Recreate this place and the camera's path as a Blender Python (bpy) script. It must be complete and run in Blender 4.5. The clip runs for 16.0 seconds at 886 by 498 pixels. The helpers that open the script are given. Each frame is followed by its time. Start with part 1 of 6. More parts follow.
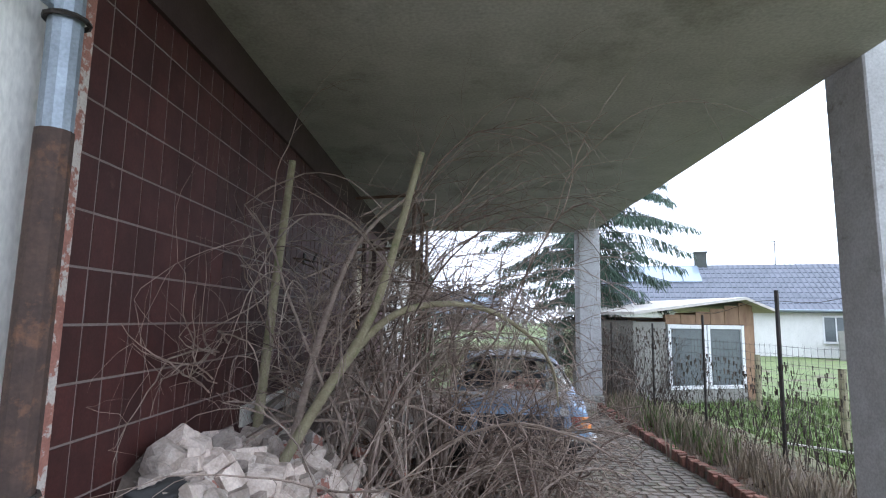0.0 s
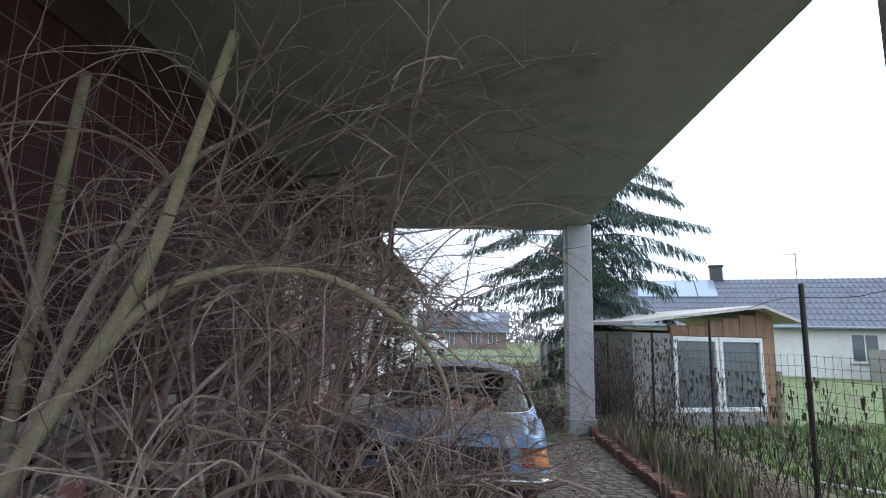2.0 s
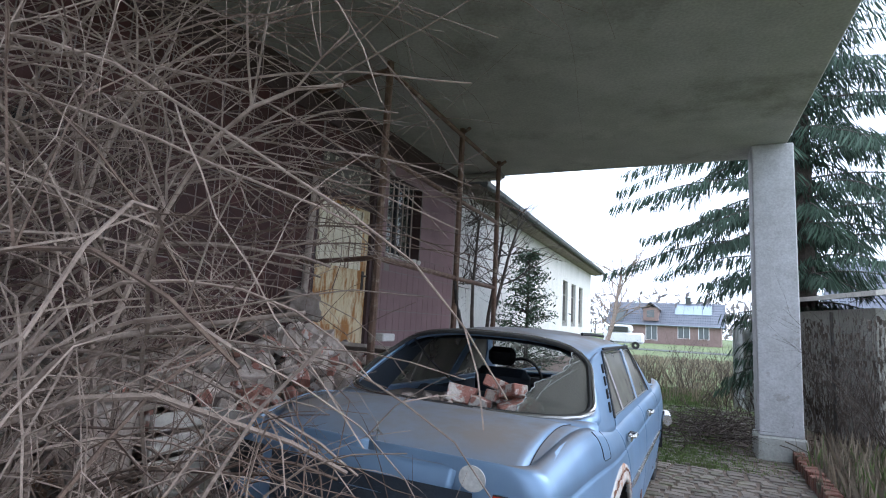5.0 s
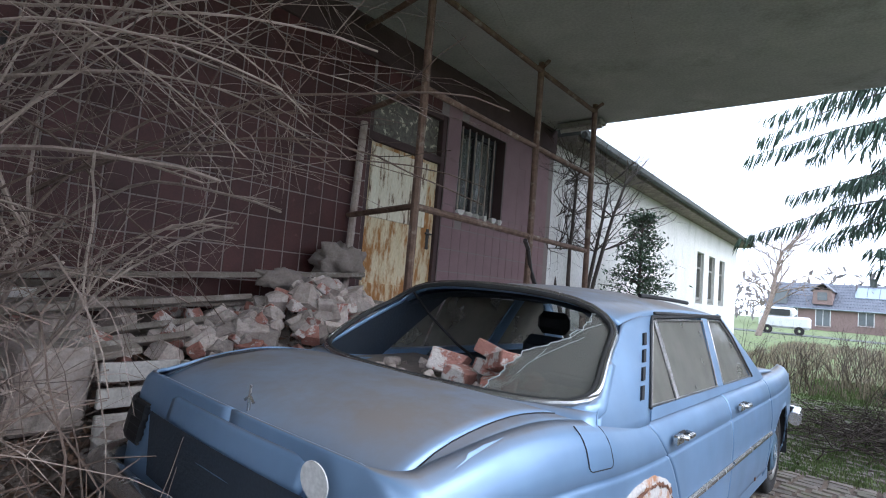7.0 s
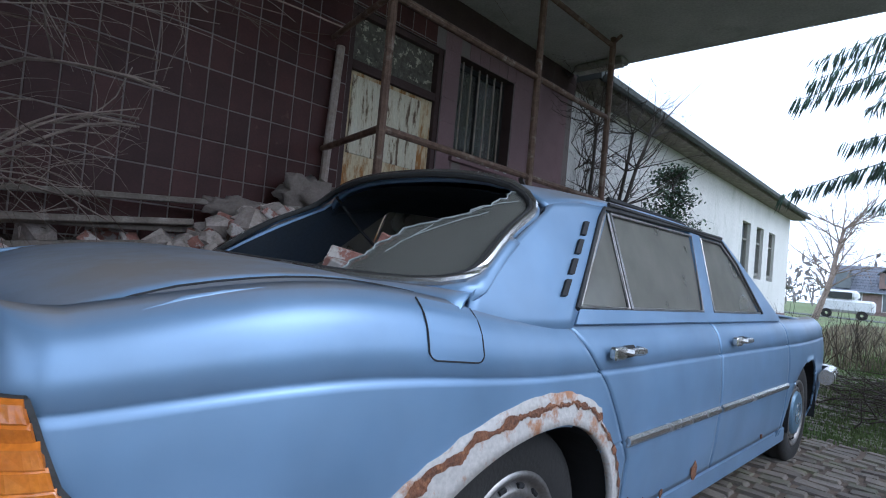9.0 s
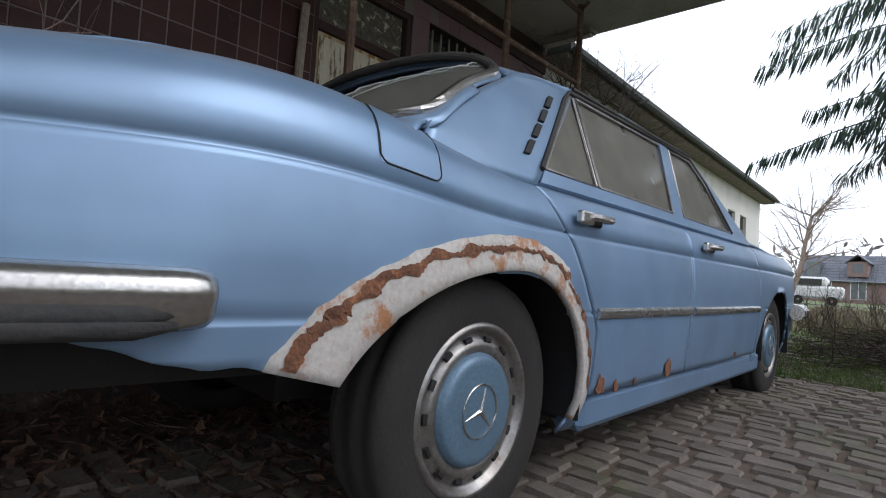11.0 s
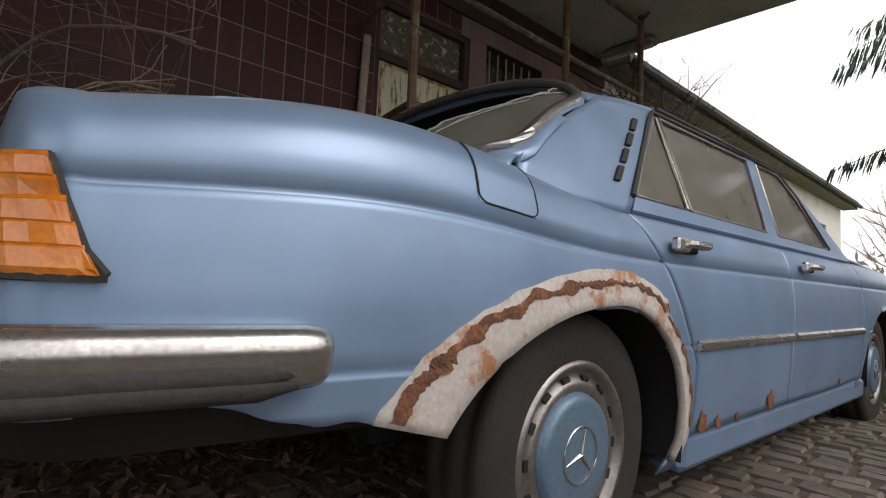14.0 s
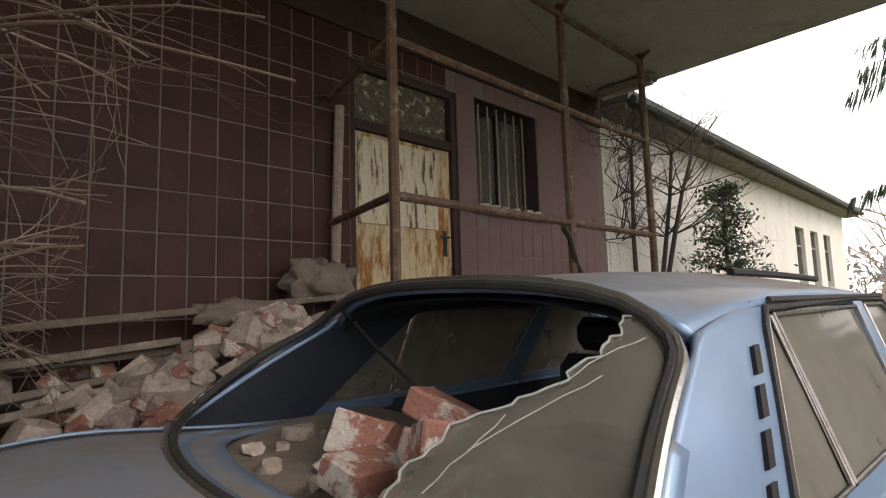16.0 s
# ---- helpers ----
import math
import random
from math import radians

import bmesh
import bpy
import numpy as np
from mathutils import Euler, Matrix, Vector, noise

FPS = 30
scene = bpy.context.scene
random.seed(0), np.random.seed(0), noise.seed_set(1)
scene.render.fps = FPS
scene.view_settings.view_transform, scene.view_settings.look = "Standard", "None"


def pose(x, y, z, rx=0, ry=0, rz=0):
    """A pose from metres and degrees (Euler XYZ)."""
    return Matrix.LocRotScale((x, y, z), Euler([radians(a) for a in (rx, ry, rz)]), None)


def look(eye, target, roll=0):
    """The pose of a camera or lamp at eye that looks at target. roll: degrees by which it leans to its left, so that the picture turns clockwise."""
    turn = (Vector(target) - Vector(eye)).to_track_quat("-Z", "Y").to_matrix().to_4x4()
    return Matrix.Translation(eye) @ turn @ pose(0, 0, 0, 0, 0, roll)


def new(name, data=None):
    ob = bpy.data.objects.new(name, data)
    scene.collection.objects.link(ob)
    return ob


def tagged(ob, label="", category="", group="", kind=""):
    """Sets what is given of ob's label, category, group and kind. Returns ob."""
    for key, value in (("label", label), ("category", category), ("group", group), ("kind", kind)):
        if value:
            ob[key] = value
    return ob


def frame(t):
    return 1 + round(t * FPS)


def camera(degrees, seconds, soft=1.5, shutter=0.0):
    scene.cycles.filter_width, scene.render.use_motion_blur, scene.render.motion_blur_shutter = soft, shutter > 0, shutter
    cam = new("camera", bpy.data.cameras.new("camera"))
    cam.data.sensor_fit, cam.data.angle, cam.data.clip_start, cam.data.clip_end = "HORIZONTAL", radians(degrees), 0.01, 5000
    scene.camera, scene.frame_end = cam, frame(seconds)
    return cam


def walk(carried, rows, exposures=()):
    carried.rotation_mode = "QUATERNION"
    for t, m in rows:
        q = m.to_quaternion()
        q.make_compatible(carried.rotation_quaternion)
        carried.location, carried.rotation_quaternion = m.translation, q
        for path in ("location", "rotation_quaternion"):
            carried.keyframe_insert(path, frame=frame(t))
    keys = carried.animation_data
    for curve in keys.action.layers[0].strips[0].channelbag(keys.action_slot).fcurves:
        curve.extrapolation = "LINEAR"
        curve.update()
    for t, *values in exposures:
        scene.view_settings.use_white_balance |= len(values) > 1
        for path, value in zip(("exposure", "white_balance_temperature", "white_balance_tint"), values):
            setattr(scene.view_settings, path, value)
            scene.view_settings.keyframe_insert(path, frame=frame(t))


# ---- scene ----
cam = camera(79.2, 16.0, 1.1)
PATH = [
    (0, (-0.534, -6.728, 1.768), (-0.591, -4.746, 2.026), 1.0),
    (0.5, (-0.299, -6.196, 1.688), (-0.337, -4.217, 1.976), 1.0),
    (1, (-0.075, -5.763, 1.674), (-0.108, -3.786, 1.972), 1.4),
    (1.5, (0.124, -5.468, 1.612), (0.057, -3.492, 1.917), 2.2),
    (2, (0.277, -5.25, 1.596), (0.165, -3.28, 1.923), 1.3),
    (2.5, (0.394, -5.027, 1.581), (0.241, -3.06, 1.91), 0.7),
    (3, (0.442, -4.592, 1.54), (0.252, -2.627, 1.864), 1.2),
    (5.5, (1.34, -2.531, 1.336), (0.396, -0.784, 1.576), 3.7),
    (6, (1.355, -2.298, 1.331), (0.333, -0.589, 1.52), 4.3),
    (6.5, (1.425, -1.995, 1.274), (0.269, -0.372, 1.443), 4.3),
    (7, (1.504, -1.83, 1.278), (0.251, -0.278, 1.426), 4.7),
    (7.5, (1.488, -1.624, 1.267), (0.193, -0.106, 1.399), 4.7),
    (8, (1.448, -1.457, 1.259), (0.111, 0.028, 1.349), 5.8),
    (8.5, (1.508, -1.252, 1.189), (0.142, 0.207, 1.255), 5.5),
    (9, (1.613, -1.116, 0.989), (0.237, 0.334, 1.057), 5.3),
    (9.5, (1.626, -1.032, 0.724), (0.262, 0.429, 0.79), 3.9),
    (12, (1.624, -1.015, 0.614), (0.315, 0.495, 0.71), 3.8),
    (12.5, (1.576, -1.04, 0.624), (0.202, 0.408, 0.753), 2.9),
    (13, (1.5, -1.117, 0.637), (0.056, 0.256, 0.805), 1),
    (13.5, (1.511, -1.108, 0.646), (0.039, 0.238, 0.802), 1.5),
    (14, (1.546, -1.052, 0.661), (0.08, 0.3, 0.805), 2.3),
    (14.5, (1.524, -1.006, 0.778), (0.086, 0.377, 0.919), 3.2),
    (15, (1.419, -0.891, 1.012), (0.001, 0.515, 1.124), 4.3),
    (15.5, (1.319, -0.884, 1.2), (-0.109, 0.51, 1.331), 2.1),
    (16, (1.124, -0.702, 1.255), (-0.32, 0.666, 1.467), -1.7),
]
EXPOSURES = [(0, 1.0, 5600, 11), (1.5, 0.6, 5600, 10), (3.2, 0.05, 5500, 10), (5.5, 1.0, 5500, 11), (8.5, 0.9, 5600, 12), (9.0, 0.35, 5200, 10), (9.7, 0.15, 5200, 10), (11.8, 0.0, 6700, 13), (14, 0.1, 7000, 16), (15, 0.15, 7500, 17), (16, 0.7, 7300, 16)]
walk(cam, [(t, look(eye, target, roll)) for t, eye, target, roll in PATH], EXPOSURES)

# ---- world and sun: overcast day ----
world = bpy.data.worlds.new("overcast")
scene.world = world
world.use_nodes = True
wn = world.node_tree.nodes
wl = world.node_tree.links
bg = wn["Background"]
sky = wn.new("ShaderNodeTexSky")
sky.sky_type = "NISHITA"
sky.sun_disc = False
sky.sun_elevation = radians(38)
sky.sun_rotation = radians(70)
sky.dust_density = 4.0
cloud = wn.new("ShaderNodeMix")
cloud.data_type = "RGBA"
cloud.inputs[0].default_value = 0.82
cloud.inputs[7].default_value = (13.0, 13.4, 14.2, 1)
wl.new(sky.outputs[0], cloud.inputs[6])
wl.new(cloud.outputs[2], bg.inputs[0])
bg.inputs[1].default_value = 0.125
sun_data = bpy.data.lights.new("sun", "SUN")
sun_data.energy = 0.7
sun_data.angle = radians(25)
sun_data.color = (1, 0.97, 0.93)
sun = new("sun", sun_data)
sun.matrix_world = look((20, 8, 22), (0, 0, 0))


# ---- materials ----
def mat(name, base, rough=0.8, metal=0.0, second=None, scale=6.0, amount=0.5, bump=0.2, fine=60.0, third=None, third_scale=2.0, third_at=0.6,
        spec=0.5, per_object=0.0, stretch=(1, 1, 1), coat=0.0, soft=0.12):
    """A surface with two scales of variation: a broad mottling, fine grain and a patchy third colour."""
    m = bpy.data.materials.new(name)
    m.use_nodes = True
    n, l = m.node_tree.nodes, m.node_tree.links
    p = n["Principled BSDF"]
    p.inputs["Roughness"].default_value = rough
    p.inputs["Metallic"].default_value = metal
    p.inputs["Specular IOR Level"].default_value = spec
    p.inputs["Coat Weight"].default_value = coat
    second = second or tuple(c * 0.7 for c in base)
    tc = n.new("ShaderNodeTexCoord")
    mp = n.new("ShaderNodeMapping")
    mp.inputs["Scale"].default_value = stretch
    geo = n.new("ShaderNodeNewGeometry")
    l.new(geo.outputs["Position"], mp.inputs[0])
    t1 = n.new("ShaderNodeTexNoise")
    t1.inputs["Scale"].default_value = scale
    t1.inputs["Detail"].default_value = 6
    t1.inputs["Roughness"].default_value = 0.62
    t2 = n.new("ShaderNodeTexNoise")
    t2.inputs["Scale"].default_value = fine
    t2.inputs["Detail"].default_value = 3
    l.new(mp.outputs[0], t1.inputs[0])
    l.new(mp.outputs[0], t2.inputs[0])
    r1 = n.new("ShaderNodeMapRange")
    r1.inputs[1].default_value, r1.inputs[2].default_value = 0.35, 0.65
    r1.inputs[4].default_value = amount
    l.new(t1.outputs[0], r1.inputs[0])
    mx = n.new("ShaderNodeMix")
    mx.data_type = "RGBA"
    mx.inputs[6].default_value = (*base, 1)
    mx.inputs[7].default_value = (*second, 1)
    l.new(r1.outputs[0], mx.inputs[0])
    out = mx.outputs[2]
    if third:
        t3 = n.new("ShaderNodeTexNoise")
        t3.inputs["Scale"].default_value = third_scale
        t3.inputs["Detail"].default_value = 8
        t3.inputs["Roughness"].default_value = 0.7
        l.new(mp.outputs[0], t3.inputs[0])
        r3 = n.new("ShaderNodeMapRange")
        r3.inputs[1].default_value, r3.inputs[2].default_value = third_at - soft / 2, third_at + soft / 2
        l.new(t3.outputs[0], r3.inputs[0])
        m3 = n.new("ShaderNodeMix")
        m3.data_type = "RGBA"
        m3.inputs[7].default_value = (*third, 1)
        l.new(out, m3.inputs[6])
        l.new(r3.outputs[0], m3.inputs[0])
        out = m3.outputs[2]
    if per_object:
        oi = n.new("ShaderNodeObjectInfo")
        gi = n.new("ShaderNodeNewGeometry")
        ad = n.new("ShaderNodeMath")
        ad.operation = "ADD"
        l.new(oi.outputs["Random"], ad.inputs[0])
        l.new(gi.outputs["Random Per Island"], ad.inputs[1])
        fr = n.new("ShaderNodeMath")
        fr.operation = "FRACT"
        l.new(ad.outputs[0], fr.inputs[0])
        hv = n.new("ShaderNodeHueSaturation")
        rr = n.new("ShaderNodeMapRange")
        rr.inputs[3].default_value, rr.inputs[4].default_value = 1 - per_object, 1 + per_object
        l.new(fr.outputs[0], rr.inputs[0])
        l.new(rr.outputs[0], hv.inputs["Value"])
        l.new(out, hv.inputs["Color"])
        out = hv.outputs[0]
    g = n.new("ShaderNodeMix")
    g.data_type = "RGBA"
    g.blend_type = "MULTIPLY"
    g.inputs[0].default_value = 0.35
    gr = n.new("ShaderNodeMapRange")
    gr.inputs[1].default_value, gr.inputs[2].default_value = 0.3, 0.7
    gr.inputs[3].default_value, gr.inputs[4].default_value = 0.55, 1.25
    l.new(t2.outputs[0], gr.inputs[0])
    l.new(out, g.inputs[6])
    l.new(gr.outputs[0], g.inputs[7])
    l.new(g.outputs[2], p.inputs["Base Color"])
    if bump:
        b = n.new("ShaderNodeBump")
        b.inputs["Strength"].default_value = bump
        b.inputs["Distance"].default_value = 0.01
        l.new(t2.outputs[0], b.inputs["Height"])
        l.new(b.outputs[0], p.inputs["Normal"])
    rv = n.new("ShaderNodeMapRange")
    rv.inputs[3].default_value, rv.inputs[4].default_value = max(rough - 0.1, 0.02), min(rough + 0.1, 1)
    l.new(t1.outputs[0], rv.inputs[0])
    l.new(rv.outputs[0], p.inputs["Roughness"])
    return m


def car_paint():
    """Faded metallic blue with brown dust lying on what faces up."""
    m = mat("car_paint", (0.185, 0.29, 0.44), 0.36, 0.35, (0.215, 0.305, 0.43), 3, 0.6, 0.0, 3.5, coat=0.1)
    n, l = m.node_tree.nodes, m.node_tree.links
    p = n["Principled BSDF"]
    src = p.inputs["Base Color"].links[0].from_socket
    geo = n.new("ShaderNodeNewGeometry")
    sp = n.new("ShaderNodeSeparateXYZ")
    l.new(geo.outputs["Normal"], sp.inputs[0])
    up = n.new("ShaderNodeMapRange")
    up.inputs[1].default_value, up.inputs[2].default_value = 0.70, 0.97
    l.new(sp.outputs[2], up.inputs[0])
    t = n.new("ShaderNodeTexNoise")
    t.inputs["Scale"].default_value = 2.6
    t.inputs["Detail"].default_value = 9
    t.inputs["Roughness"].default_value = 0.65
    l.new(geo.outputs["Position"], t.inputs[0])
    r = n.new("ShaderNodeMapRange")
    r.inputs[1].default_value, r.inputs[2].default_value = 0.34, 0.60
    r.inputs[3].default_value = 0.55
    l.new(t.outputs[0], r.inputs[0])
    mu = n.new("ShaderNodeMath")
    mu.operation = "MULTIPLY"
    l.new(up.outputs[0], mu.inputs[0])
    l.new(r.outputs[0], mu.inputs[1])
    mx = n.new("ShaderNodeMix")
    mx.data_type = "RGBA"
    mx.inputs[7].default_value = (0.185, 0.165, 0.15, 1)
    l.new(src, mx.inputs[6])
    l.new(mu.outputs[0], mx.inputs[0])
    l.new(mx.outputs[2], p.inputs["Base Color"])
    met = n.new("ShaderNodeMapRange")
    met.inputs[3].default_value, met.inputs[4].default_value = 0.35, 0.0
    l.new(mu.outputs[0], met.inputs[0])
    l.new(met.outputs[0], p.inputs["Metallic"])
    ro = n.new("ShaderNodeMapRange")
    ro.inputs[3].default_value, ro.inputs[4].default_value = 0.36, 0.85
    l.new(mu.outputs[0], ro.inputs[0])
    l.new(ro.outputs[0], p.inputs["Roughness"])
    return m


def glass(name, tint, rough, clear, dust=(0.22, 0.21, 0.18)):
    """Dusty pane: a glossy clear coat mixed with settled dust."""
    m = bpy.data.materials.new(name)
    m.use_nodes = True
    n, l = m.node_tree.nodes, m.node_tree.links
    n.remove(n["Principled BSDF"])
    out = n["Material Output"]
    tr = n.new("ShaderNodeBsdfTransparent")
    tr.inputs[0].default_value = (*tint, 1)
    gl = n.new("ShaderNodeBsdfGlossy")
    gl.inputs["Roughness"].default_value = rough
    fr = n.new("ShaderNodeFresnel")
    fr.inputs[0].default_value = 1.5
    m1 = n.new("ShaderNodeMixShader")
    l.new(fr.outputs[0], m1.inputs[0])
    l.new(tr.outputs[0], m1.inputs[1])
    l.new(gl.outputs[0], m1.inputs[2])
    df = n.new("ShaderNodeBsdfDiffuse")
    geo = n.new("ShaderNodeNewGeometry")
    t = n.new("ShaderNodeTexNoise")
    t.inputs["Scale"].default_value = 5
    t.inputs["Detail"].default_value = 9
    l.new(geo.outputs["Position"], t.inputs[0])
    cr = n.new("ShaderNodeMix")
    cr.data_type = "RGBA"
    cr.inputs[6].default_value = (*dust, 1)
    cr.inputs[7].default_value = (*[c * 0.7 for c in dust], 1)
    l.new(t.outputs[0], cr.inputs[0])
    l.new(cr.outputs[2], df.inputs[0])
    mr = n.new("ShaderNodeMapRange")
    mr.inputs[1].default_value, mr.inputs[2].default_value = 0.3, 0.7
    mr.inputs[3].default_value, mr.inputs[4].default_value = 1 - clear - 0.22, 1 - clear + 0.2
    l.new(t.outputs[0], mr.inputs[0])
    m2 = n.new("ShaderNodeMixShader")
    l.new(mr.outputs[0], m2.inputs[0])
    l.new(m1.outputs[0], m2.inputs[1])
    tl = n.new("ShaderNodeBsdfTranslucent")
    l.new(cr.outputs[2], tl.inputs[0])
    m3 = n.new("ShaderNodeMixShader")
    m3.inputs[0].default_value = 0.45
    l.new(df.outputs[0], m3.inputs[1])
    l.new(tl.outputs[0], m3.inputs[2])
    l.new(m3.outputs[0], m2.inputs[2])
    l.new(m2.outputs[0], out.inputs[0])
    return m


